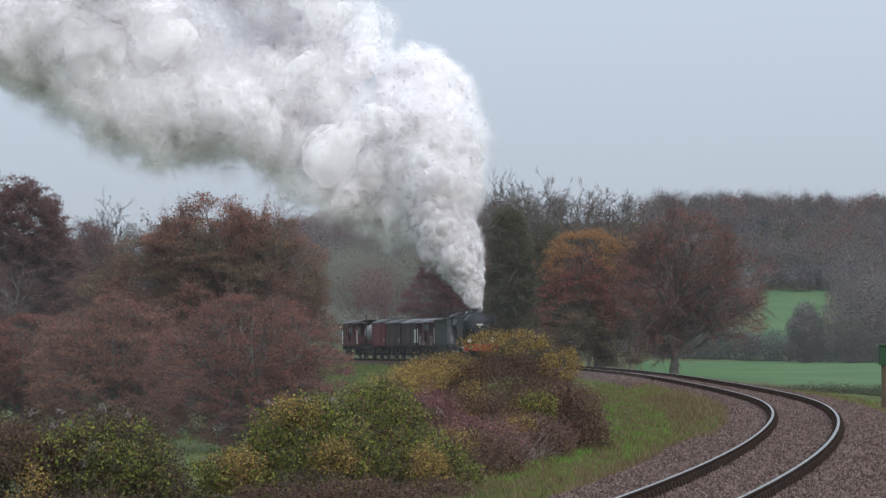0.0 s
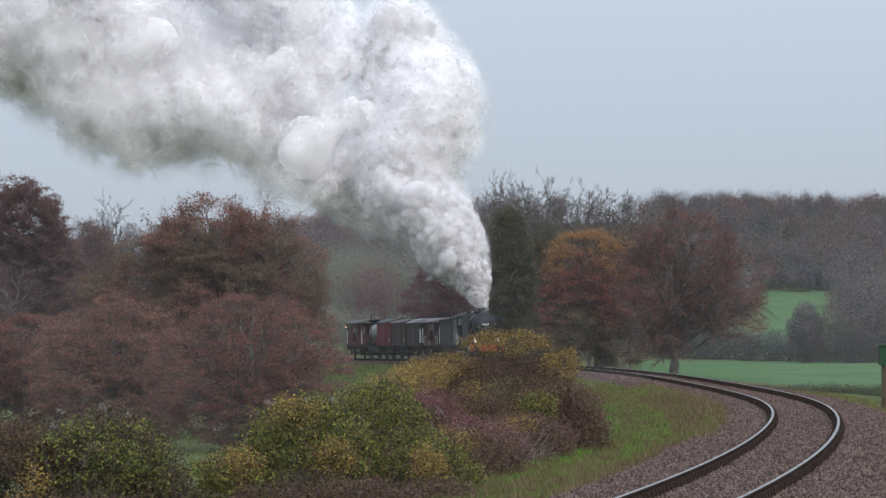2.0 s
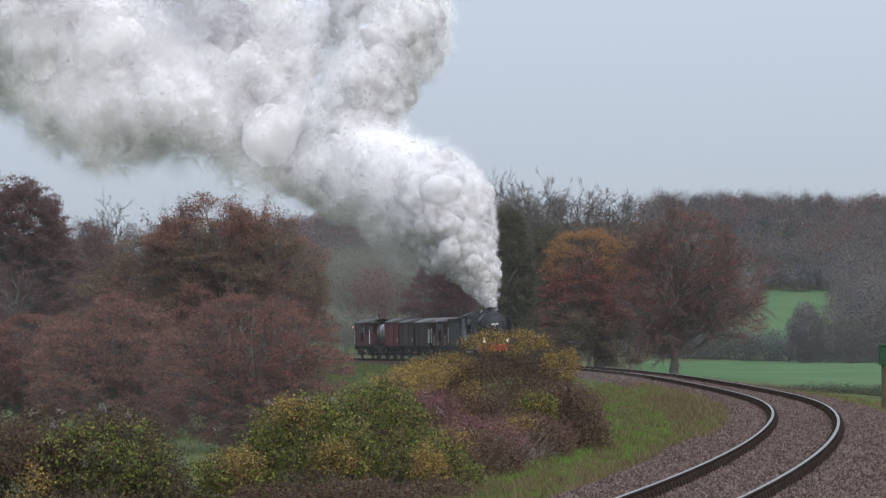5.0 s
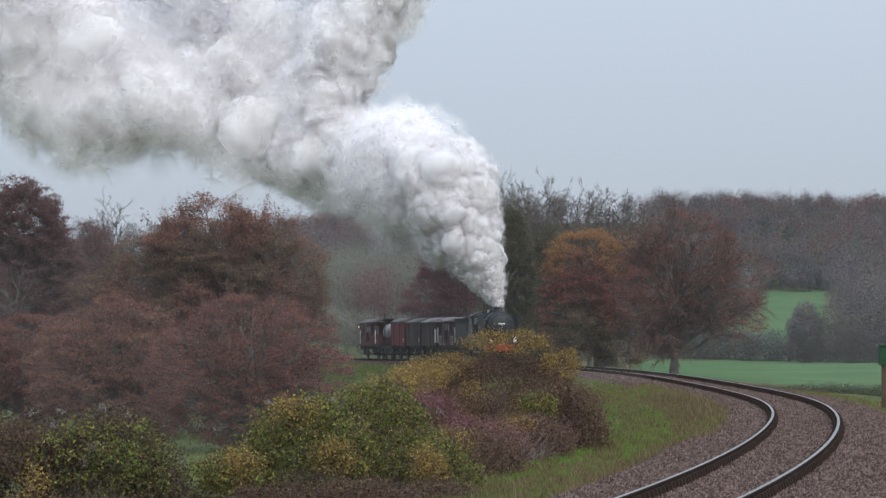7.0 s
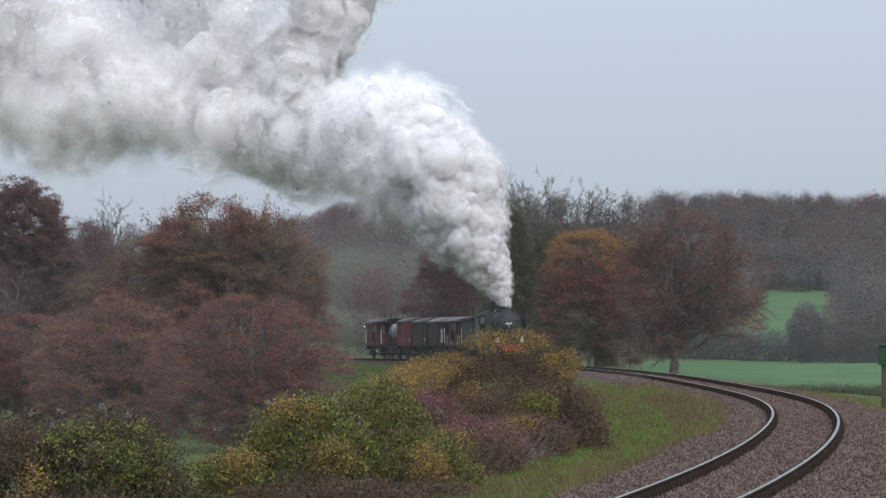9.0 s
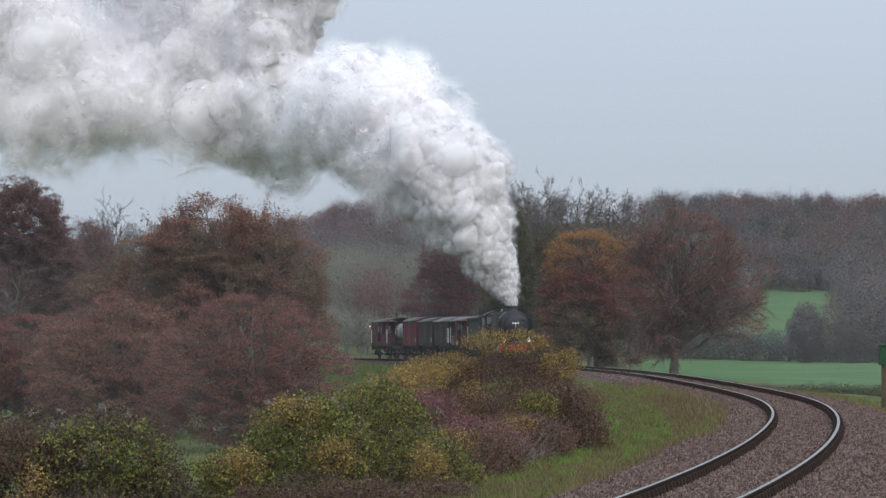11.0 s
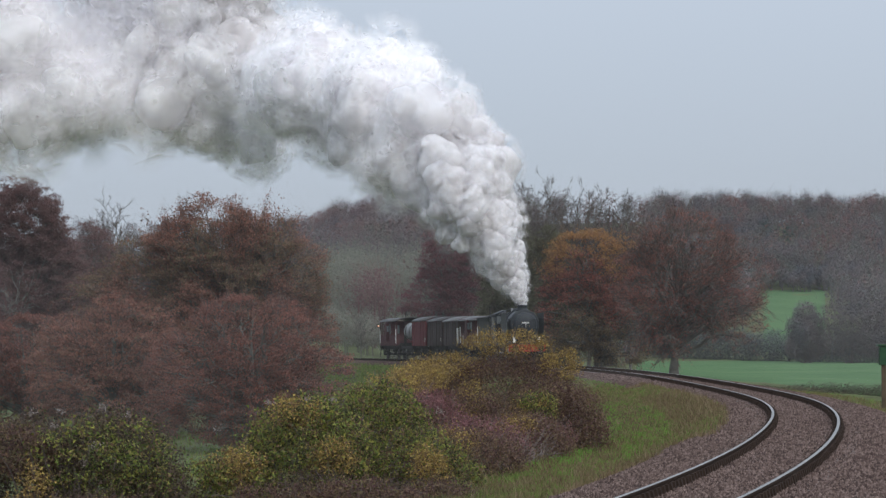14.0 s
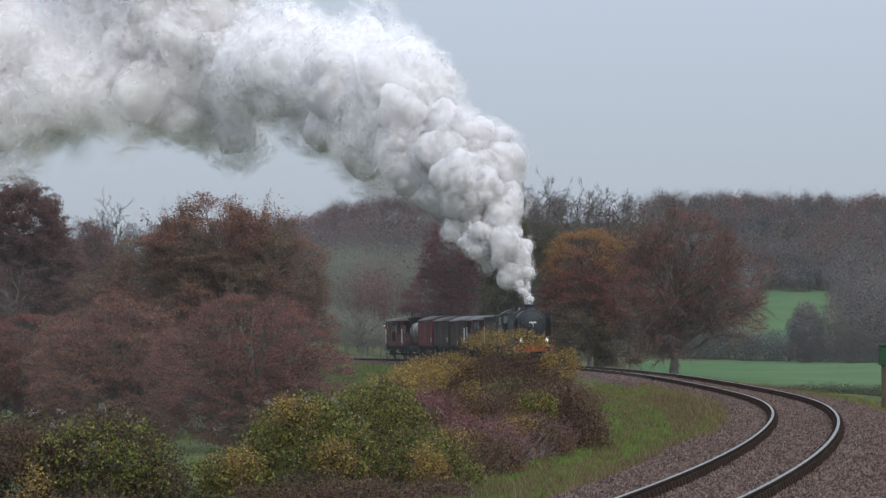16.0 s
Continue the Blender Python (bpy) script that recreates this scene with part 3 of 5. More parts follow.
def seed_heads(ob, spots, seed):
    """Pale fluffy seed heads standing out of a thicket."""
    rng = rng_of(seed)
    foot = np.array(ob.matrix_basis.translation)
    for spot in spots:
        c = np.array(spot) + rng.normal(size=(34, 3)) * [0.04, 0.04, 0.03]
        v, f = leaf_cloud(c, 0.035, rng, 0)
        tagged(part_mesh("seed_head", mesh_of("seed_head", v - foot, f, M_SEED), ob, "pale fluffy seed head"), kind="stuff")


def bushes():
    bush("hawthorn_bush", 1.3, 59.5, [
        (M_BUSH_BROWN, 0.05, 130000, [(1.5, 60, 0.1, 1.9, 1.8, 1.45), (2.5, 58.5, -0.25, 1.25, 1.5, 1.2), (0.4, 57, -0.35, 1.6, 1.8, 1.1), (-0.4, 61, 0.0, 1.3, 1.5, 1.2)]),
        (M_BUSH_GOLD, 0.044, 10500, [(1.5, 59.6, 1.78, 1.1, 0.6, 0.28), (0.1, 60, 1.2, 0.9, 0.8, 0.3), (2.7, 59.3, 1.25, 0.45, 0.5, 0.4)]),
        (M_BUSH_GOLD, 0.04, 6500, [(0.6, 57.2, 0.45, 0.38, 0.5, 0.5), (2.0, 57.2, 0.3, 0.5, 0.5, 0.35), (1.3, 56.2, -0.2, 0.5, 0.5, 0.2), (-0.6, 58.2, 1.0, 0.5, 0.5, 0.3)]),
        (M_BUSH_GREEN, 0.05, 2400, [(2.1, 57.0, 0.35, 0.4, 0.4, 0.35)]),
    ], "brown hawthorn thicket with yellow leaves on top, beside the track", 31, 260)
    bush("dogwood_bush", -0.5, 57.0, [
        (M_DOGWOOD, 0.04, 11000, [(-0.45, 56.6, 0.42, 0.75, 0.7, 0.5), (0.9, 54.6, -0.55, 1.0, 0.7, 0.5), (3.5, 60.5, -0.2, 0.35, 0.5, 0.4)]),
    ], "red-stemmed dogwood shoots among the thicket", 32, 420, stem_mat=M_DOGWOOD)
    green = bush("bramble_bush", -2.4, 44.0, [
        (M_BUSH_GREEN, 0.058, 95000, [(-2.3, 44, -0.45, 1.25, 1.6, 1.35), (-3.3, 43, -0.95, 0.85, 1.2, 1.0), (-1.2, 46.5, -0.2, 1.15, 1.5, 1.3), (-0.4, 45, -0.75, 1.1, 1.4, 1.0), (-3.95, 42.2, -0.75, 0.6, 0.8, 0.66)]),
        (M_BUSH_GOLD, 0.046, 6500, [(-3.4, 42.4, -0.35, 0.5, 0.5, 0.4), (-1.8, 42.6, -0.1, 0.4, 0.4, 0.3), (-0.25, 43.6, -0.35, 0.3, 0.5, 0.4), (-2.5, 43.2, 0.6, 0.4, 0.4, 0.25)]),
        (M_BUSH_DARK, 0.045, 16000, [(-0.4, 42.2, -1.0, 1.4, 0.7, 0.55), (-2.1, 42.0, -0.8, 0.8, 0.6, 0.5), (-4.1, 41.2, -1.0, 0.6, 0.6, 0.5)]),
        (M_BUSH_BROWN, 0.046, 26000, [(-1.2, 40.6, -0.85, 1.1, 0.8, 0.5), (-0.1, 41.5, -0.95, 0.8, 0.8, 0.48), (-2.6, 40.8, -0.9, 0.9, 0.7, 0.45)]),
    ], "green and yellow bramble thicket on the railway bank", 33, 240)
    seed_heads(green, [(-2.9, 43.0, 0.78), (-2.25, 43.0, 0.85), (-1.85, 43.2, 0.82), (-3.7, 42.5, 0.35), (-0.05, 43.5, 0.62)], 61)
    dark = bush("bramble_bush", -5.5, 41.0, [
        (M_BUSH_DARK, 0.055, 75000, [(-5.3, 41, -0.45, 1.2, 1.4, 1.2), (-6.7, 41.4, -0.55, 1.0, 1.4, 1.25), (-4.5, 40.5, -0.95, 0.65, 1.0, 0.95), (-5.6, 39.3, -1.3, 2.2, 0.8, 0.8)]),
        (M_BUSH_GREEN, 0.055, 7000, [(-4.85, 39.9, 0.05, 0.7, 0.7, 0.55), (-5.6, 39.9, 0.0, 0.9, 0.7, 0.6), (-4.6, 39.7, -0.7, 0.6, 0.6, 0.6)]),
        (M_BUSH_GOLD, 0.05, 1300, [(-6.15, 38.9, -0.4, 0.2, 0.25, 0.35), (-6.35, 38.9, -0.75, 0.3, 0.25, 0.2)]),
        (M_BUSH_BROWN, 0.042, 15000, [(-5.3, 38.9, -0.9, 1.6, 0.4, 0.35), (-6.6, 40, 0.1, 0.7, 0.5, 0.4)]),
    ], "dark bramble thicket with dead brown stems on the bank", 34, 240)
    bush("weed_patch", 0.9, 51.0, [
        (M_BUSH_BROWN, 0.042, 52000, [(0.5, 49.5, -0.5, 1.2, 2.2, 0.6), (1.8, 55.5, -0.45, 1.0, 2.2, 0.7), (-0.5, 45.6, -0.6, 0.9, 1.6, 0.55), (2.9, 61.5, -0.3, 0.6, 1.6, 0.7)]),
        (M_DOGWOOD, 0.036, 12000, [(0.7, 51.5, -0.25, 1.1, 1.2, 0.55), (2.1, 56.0, -0.3, 0.8, 1.0, 0.5), (3.3, 62.5, 0.0, 0.3, 0.6, 0.5)]),
        (M_BUSH_GOLD, 0.04, 3200, [(0.2, 48.6, -0.1, 0.5, 0.6, 0.3), (1.5, 54.2, 0.0, 0.4, 0.5, 0.25)]),
    ], "dead brown weeds and reddish stems at the thicket's foot", 39, 420, "weeds")
    bush("mixed_thicket", -1.5, 52.5, [
        (M_BUSH_GREEN, 0.044, 34000, [(-1.5, 51.5, -0.1, 1.0, 1.5, 1.05), (-2.2, 50.5, -0.3, 0.8, 1.2, 0.9)]),
        (M_BUSH_GOLD, 0.04, 7000, [(-1.0, 53.5, 0.85, 0.6, 0.8, 0.35), (-0.4, 55.5, 1.05, 0.6, 0.8, 0.3)]),
        (M_DOGWOOD, 0.036, 9000, [(-1.1, 52.6, 0.5, 0.9, 0.7, 0.4), (-0.2, 53.0, 0.2, 0.7, 0.6, 0.5)]),
    ], "mixed green and yellow thicket with red shoots on the bank", 40, 200)
    seed_heads(dark, [(-5.25, 39.9, 0.78), (-4.85, 39.8, 0.66), (-5.9, 39.9, 0.72), (-5.95, 39.6, 0.5), (-5.3, 39.5, 0.2), (-5.5, 39.5, -0.05), (-6.3, 39.6, 0.7)], 62)


bushes()


# ---- wooded hill, hedges and fields behind ----
def wood(name, spots, mat, label, seed, leaf=0.8, per=130, spikes=26, category="wood", trunks=9999):
    """Many crowns as one stand: (x, y, crown centre z, radius, half height) each."""
    rng = rng_of(seed)
    spots = np.array(spots, float)
    n = len(spots)
    d = rng.normal(size=(n * per, 3))
    d /= np.linalg.norm(d, axis=1)[:, None]
    w = np.repeat(np.arange(n), per)
    r = rng.uniform(0.35, 1.0, n * per)[:, None] ** 0.5
    c = spots[w, :3] + d * r * np.stack([spots[w, 3], spots[w, 3], spots[w, 4]], 1)
    out = d + rng.normal(size=d.shape) * 0.3 + np.array([0, 0, 0.25])
    a = np.cross(out, rng.normal(size=d.shape))
    a /= np.linalg.norm(a, axis=1)[:, None]
    b = np.cross(out, a)
    b /= np.linalg.norm(b, axis=1)[:, None]
    size = (leaf * rng.uniform(0.55, 1.25, len(c)))[:, None]
    pairs = [shards_of(c, a * size * 0.6, b * size * 0.4)]
    if spikes:
        w = np.repeat(np.arange(n), spikes)
        a = spots[w, :3] + rng.normal(size=(len(w), 3)) * np.stack([spots[w, 3] * 0.4, spots[w, 3] * 0.4, spots[w, 4] * 0.25], 1)
        up = rng.normal(size=(len(w), 3)) * [0.4, 0.4, 0.1] + [0, 0, 1.15]
        b = a + up * spots[w, 4][:, None] * rng.uniform(0.55, 0.85, len(w))[:, None]
        pairs.append(spines_of(a, b, leaf * 0.09, rng))
    # trunks down to the soil
    spots = spots[:trunks]
    g = ground_height(spots[:, 0], spots[:, 1])
    foot = np.stack([spots[:, 0], spots[:, 1], g - 0.3], 1)
    pairs.append(tubes_of(curve_lines(foot, spots[:, :3], spots[:, 3] * 0.05, spots[:, 3] * 0.03, 4, rng, 0.02, 0.01), 4))
    ob = new(name, mesh_of(name, *join_arrays(pairs), mat))
    return tagged(ob, label, category, kind="stuff")


def stand(n, y0, y1, u0, u1, h0, h1, rng, power=1.0):
    """Random crowns between two distances and two bearings, standing on the ground."""
    y = y0 + (y1 - y0) * rng.uniform(0, 1, n) ** power
    x = y * rng.uniform(u0, u1, n)
    h = rng.uniform(h0, h1, n)
    z = ground_height(x, y)
    r = h * rng.uniform(0.26, 0.38, n)
    return np.stack([x, y, z + h * 0.6, r, h * 0.42], 1)


M_WOOD_RED = material("far_red_beeches", [(0.112, 0.074, 0.073), (0.180, 0.106, 0.100), (0.225, 0.136, 0.128)], scale=0.05, island=0.15, back=0.5)
# evergreen tones greyed towards blue, with distance haze put into the colour
M_WOOD_DARK = material("hazed_evergreens", [(0.055, 0.072, 0.072), (0.085, 0.10, 0.095)], scale=0.05, island=0.15, back=0.5)
M_WOOD_GOLD = material("far_yellow_larches", [(0.13, 0.095, 0.04), (0.19, 0.13, 0.05)], scale=0.05, island=0.4, back=0.2)
# the far wood's painted haze tint again, turned more mauve
M_WOOD_RIDGE = material("hazed_mauve_wood", [(0.080, 0.078, 0.088), (0.125, 0.098, 0.106), (0.165, 0.104, 0.110), (0.120, 0.118, 0.108)], scale=0.06, detail=3, island=0.06, back=0.3)
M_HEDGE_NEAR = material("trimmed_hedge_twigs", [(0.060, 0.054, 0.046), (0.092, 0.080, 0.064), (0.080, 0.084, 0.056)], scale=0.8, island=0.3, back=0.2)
# blue-grey haze of the distance is painted into the hedge colours
M_HEDGE_FAR = material("hazed_far_hedge", [(0.058, 0.070, 0.080), (0.078, 0.080, 0.086), (0.068, 0.080, 0.076)], scale=0.06, island=0.15, back=0.2)


# mauve-brown crowns, their tones lightened and blued to carry distance haze
M_FIELD_TREE = material("hazed_mauve_trees", [(0.085, 0.084, 0.094), (0.118, 0.098, 0.102), (0.140, 0.104, 0.100)], scale=0.12, island=0.15, back=0.3)


def distance():
    rng = rng_of(90)
    wood("far_wood", np.concatenate([stand(420, 850, 1300, 0.08, 0.19, 12, 16, rng, 1.2), stand(70, 640, 860, 0.149, 0.21, 12, 17, rng), stand(40, 640, 850, 0.08, 0.12, 9, 13, rng), stand(110, 838, 866, 0.1, 0.17, 6, 9, rng), stand(130, 600, 760, -0.085, 0.02, 13, 18, rng), stand(380, 650, 1300, -0.19, 0.09, 12, 16, rng, 1.3)]), M_WOOD_FAR, "bare autumn wood on the far hill, haze-tinted colours", 91, 0.62, 420, 40)
    wood("beech_wood", np.concatenate([stand(60, 860, 1300, 0.1, 0.19, 13, 17, rng), stand(50, 700, 1200, -0.05, 0.08, 13, 17, rng)]), M_WOOD_RED, "reddish beeches within the far wood", 92, 0.9, 160, 10)
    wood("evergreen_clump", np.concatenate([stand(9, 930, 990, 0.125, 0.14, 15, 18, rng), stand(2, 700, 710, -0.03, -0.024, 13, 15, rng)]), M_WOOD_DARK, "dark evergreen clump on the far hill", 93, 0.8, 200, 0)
    wood("larch_clump", np.concatenate([stand(3, 640, 660, -0.042, -0.033, 9, 12, rng), stand(3, 660, 700, -0.035, -0.02, 10, 12, rng)]), M_WOOD_GOLD, "yellow larches on the slope", 94, 0.7, 120, 6)
    # hedge with trees across the fields
    hx = np.linspace(40, 112, 46)
    hy = 588 - (hx - 40) * 0.35 + rng.normal(size=46)
    hz = ground_height(hx, hy)
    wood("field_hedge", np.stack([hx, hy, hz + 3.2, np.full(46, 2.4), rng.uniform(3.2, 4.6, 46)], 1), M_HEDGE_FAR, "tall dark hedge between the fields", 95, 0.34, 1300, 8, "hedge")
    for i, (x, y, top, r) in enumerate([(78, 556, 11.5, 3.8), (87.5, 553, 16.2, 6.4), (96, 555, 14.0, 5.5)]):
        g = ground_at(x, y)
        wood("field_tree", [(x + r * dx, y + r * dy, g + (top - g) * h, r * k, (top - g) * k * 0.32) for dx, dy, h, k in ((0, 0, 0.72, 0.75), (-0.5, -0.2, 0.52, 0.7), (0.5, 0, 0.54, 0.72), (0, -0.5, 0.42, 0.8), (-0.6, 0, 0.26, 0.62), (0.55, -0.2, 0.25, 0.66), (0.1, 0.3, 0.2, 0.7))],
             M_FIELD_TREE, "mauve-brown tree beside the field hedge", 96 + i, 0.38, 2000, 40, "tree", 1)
    # wooded slope behind the train
    wood("slope_wood", stand(60, 340, 430, -0.05, 0.0, 9, 13, rng), M_GREY_LEAF, "grey-green wood on the slope behind the line", 101, 0.27, 900, 20)
    wood("red_scrub", stand(12, 330, 350, -0.036, -0.022, 9, 11, rng), M_WOOD_RED, "red-brown scrub on the slope", 102, 0.35, 220, 20)
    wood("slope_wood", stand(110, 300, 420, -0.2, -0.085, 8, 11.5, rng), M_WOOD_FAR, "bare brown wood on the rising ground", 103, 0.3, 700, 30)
    wood("slope_wood", stand(70, 320, 470, 0.0, 0.075, 15, 22, rng), M_WOOD_FAR, "bare wood behind the line, haze-tinted colours", 104, 0.32, 800, 30)
    wood("slope_scrub", stand(90, 285, 340, -0.065, 0.012, 3.0, 5.5, rng), M_GREY_LEAF, "grey-green scrub below the slope wood", 106, 0.22, 700, 20, "scrub")
    wood("slope_scrub", stand(60, 225, 300, -0.2, -0.07, 3.5, 6, rng), M_RUST_LEAF, "rust-brown scrub at the wood's foot", 107, 0.3, 420, 20, "scrub")
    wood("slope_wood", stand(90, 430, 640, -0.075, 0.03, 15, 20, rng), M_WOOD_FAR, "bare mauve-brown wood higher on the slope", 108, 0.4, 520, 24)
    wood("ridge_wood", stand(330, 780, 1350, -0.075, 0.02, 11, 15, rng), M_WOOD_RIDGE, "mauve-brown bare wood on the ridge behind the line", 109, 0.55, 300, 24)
    # trimmed hedge beyond the track
    hx = np.linspace(14.6, 46, 200)
    hy = 118 + 0 * hx
    hz = ground_height(hx, hy)
    wood("trimmed_hedge", np.stack([hx, hy, np.full(200, -0.56) + 0.05 * rng.normal(size=200), np.full(200, 0.34), np.full(200, 0.48)], 1), M_HEDGE_NEAR, "low trimmed brown hedge along the field", 105, 0.055, 420, 0, "hedge")


distance()


def field_sheet():
    """The young wheat of the field beyond the hedge, laid just above the meadow."""
    for u0, u1, y0, y1 in ((0.075, 0.3, 165, 575), (0.124, 0.148, 600, 845)):
        ys = np.linspace(y0, y1, 70)
        u = np.linspace(u0, u1, 60)
        y = np.repeat(ys[:, None], 60, 1)
        x = u[None] * y
        x = np.maximum(x, 20 + 0 * y) if y0 < 300 else x
        z = np.concatenate([ground_height(a, b) for a, b in zip(x, y)]).reshape(x.shape) + 0.08
        idx = np.arange(x.size).reshape(x.shape)
        f = np.stack([idx[:-1, :-1], idx[:-1, 1:], idx[1:, 1:], idx[1:, :-1]], -1).reshape(-1, 4)
        ob = new("field", mesh_of("field", np.stack([x, y, z], -1).reshape(-1, 3), f, M_FIELD_CROP, smooth=True))
        tagged(ob, "bright green young winter wheat", "field", kind="structure")


field_sheet()


def mist():
    """Thin mist sheets added to stand in for distance haze, in layers one behind the other that thin out towards their
    borders.
    """
    for i, (x0, x1, y, z0, z1, thick) in enumerate(((-60, 60, 118, -6, 20, 0.32), (-90, 90, 258, -6, 34, 0.25), (-120, 120, 322, -6, 46, 0.1), (-200, 230, 545, -6, 66, 0.12), (-250, 300, 610, -6, 80, 0.1))):
        u, w = np.meshgrid(np.linspace(0, 1, 60), np.linspace(0, 1, 24))
        x, z = x0 + (x1 - x0) * u, z0 + (z1 - z0) * w
        v = np.stack([x, y + 4 * wave(x, z, 30, 700 + i), z], -1).reshape(-1, 3)
        idx = np.arange(len(v)).reshape(u.shape)
        f = np.stack([idx[:-1, :-1], idx[:-1, 1:], idx[1:, 1:], idx[1:, :-1]], -1).reshape(-1, 4)
        dens = thick * smooth(0, 0.2, u) * smooth(1, 0.8, u) * (1 - smooth(0.3, 0.8, w)) * (1 + 0.25 * wave(x, z * 2, 25, 720 + i))
        me = mesh_of("mist", v, f, M_HAZE, smooth=True)
        me.attributes.new("vapour_depth", "FLOAT", "POINT").data.foreach_set("value", dens.ravel().astype(np.float32))
        tagged(new("mist", me), "faint mist sheets standing in for distance haze", "mist", kind="stuff")


mist()


trees()


# ---- grass of the verge ----
def blades(name, s0, s1, q0, q1, n, high, mat, label, seed, power=1.0, wide=0.011):
    rng = rng_of(seed)
    s = s0 + (s1 - s0) * rng.uniform(0, 1, n) ** power
    q = rng.uniform(q0, q1, n)
    # blades stand in tufts of uneven height and lean
    tuft = rng.integers(0, n // 14, n)
    loose = rng.uniform(size=n) < 0.4
    s = np.where(loose, s, s[tuft] + rng.normal(size=n) * 0.09)
    q = np.where(loose, q, q[tuft] + rng.normal(size=n) * 0.07)
    tall = np.where(loose, 0.75, rng.uniform(0.5, 1.6, n)[tuft])
    x, y, z, th = on_line(s)
    px, py = x + q * np.cos(th), y - q * np.sin(th)
    bed = np.where(np.abs(q) < 3.6, z + np.interp(np.abs(q), [0, 1.6, 2.2, 2.95, 3.7], [-0.15, -0.17, -0.22, -0.5, -0.95]), -50)
    keep = (wave(px, py, 1.6, seed) + rng.normal(size=n) * 0.35) > -0.45
    px, py, n = px[keep], py[keep], int(keep.sum())
    pz = np.maximum(ground_height(px, py), bed[keep]) - 0.02
    h = high * rng.uniform(0.5, 1.15, n) * tall[keep]
    a = rng.uniform(0, 6.28, n)
    lean = rng.normal(size=(n, 2)) * 0.45
    foot = np.stack([px, py, pz], 1)
    w = np.stack([np.cos(a), np.sin(a), 0 * a], 1) * wide
    tip = foot + np.stack([lean[:, 0] * h, lean[:, 1] * h, h], 1)
    v = np.stack([foot - w, foot + w, tip], 1).reshape(-1, 3)
    f = np.arange(n * 3).reshape(n, 3)
    ob = new(name, mesh_of(name, v, f, mat))
    tagged(ob, label, "grass", kind="stuff")


blades("grass", 33, 130, -9.5, -3.0, 170000, 0.085, M_VERGE_GRASS, "short green verge grass beside the track", 51, 1.25)
blades("dry_grass", 28, 130, -4.6, -2.9, 26000, 0.15, M_DRY_GRASS, "tufts of dry straw-coloured grass along the ballast", 52, 1.2)
blades("dry_grass", 34, 110, -8.5, -4.0, 9000, 0.17, M_DRY_GRASS, "scattered dry grass on the verge", 53, 1.2)
blades("dry_grass", 25, 115, 3.3, 6.0, 22000, 0.14, M_DRY_GRASS, "dry weeds along the outer side of the ballast", 54, 1.1)
blades("grass", 55, 115, 3.8, 6.5, 14000, 0.11, M_VERGE_GRASS, "green verge grass beyond the track", 55, 1.1)


blades("grass", 165, 240, -14, -3.2, 22000, 0.4, M_VERGE_GRASS, "green grass on the bank below the train", 56, wide=0.02)
blades("grass", 95, 150, -30, -14, 16000, 0.3, M_VERGE_GRASS, "green meadow grass below the bank", 57, wide=0.015)
blades("grass", 42, 92, -3.3, -2.0, 26000, 0.09, M_VERGE_GRASS, "short grass creeping over the ballast edge", 59)
blades("dry_grass", 40, 95, -3.0, -1.9, 9000, 0.14, M_DRY_GRASS, "dry tufts along the ballast edge", 60)
blades("dry_grass", 40, 110, -7.5, -4.2, 12000, 0.15, M_BUSH_BROWN, "dead brown weeds on the verge", 63)
blades("grass", 30, 82, -6.4, -3.4, 46000, 0.1, M_LUSH_GRASS, "lush bright green grass on the near verge", 64)
blades("dry_grass", 52, 80, -3.3, -2.0, 9000, 0.2, M_DRY_GRASS, "tall tan grass at the bend of the ballast", 66)
blades("grass", 84, 125, -5.5, -2.6, 20000, 0.1, M_VERGE_GRASS, "olive grass on the farther verge", 65)
blades("dry_stalks", 27, 44, -7.5, -4.6, 1400, 0.55, M_DRY_GRASS, "tall dead brown stalks at the thicket's foot", 58, wide=0.006)


blades("grass", 23, 35, -5.6, -2.9, 26000, 0.1, M_VERGE_GRASS, "short grass on the near verge", 67)
blades("dry_grass", 22, 36, -5.2, -2.6, 9000, 0.15, M_DRY_GRASS, "dry grass at the near ballast edge", 68)
blades("dry_grass", 50, 100, -7.5, -3.6, 26000, 0.12, M_BUSH_BROWN, "brown dead weeds among the verge grass", 69)
blades("grass", 55, 105, -7.5, -3.4, 22000, 0.1, M_OLIVE_GRASS, "olive tufts on the farther verge", 70)


def lineside_box():
    """A green box with a small roof on a brown post."""
    x, y = 14.98, 88.0
    z = ground_at(x, y)
    ob = empty("lineside_box", x, y, z)
    tagged(ob, "dark green lineside box on a brown wooden post", "lineside box")
    def block(sx, sy, sz, bx, bz, name, mat):
        bm = bmesh.new()
        bmesh.ops.create_cube(bm, size=1.0, matrix=Matrix.Translation((bx, 0, bz)) @ Matrix.Diagonal((sx, sy, sz, 1)))
        bmesh.ops.bevel(bm, geom=list(bm.edges), offset=0.008, segments=1, affect="EDGES")
        part(name, bm, mat, ob)
    green = material("dark_green_paint", [(0.012, 0.05, 0.022), (0.02, 0.075, 0.032)], rough=0.5, scale=5)
    brown = material("brown_post_wood", [(0.06, 0.045, 0.03), (0.10, 0.075, 0.05)], rough=0.85, scale=4)
    block(0.14, 0.14, 1.65 - z + 0.1, 0.03, (1.65 - z) / 2, "post", brown)
    block(0.34, 0.3, 0.62, 0.06, 1.3 - z, "box", green)
    block(0.46, 0.4, 0.06, 0.04, 1.66 - z, "roof", green)


lineside_box()


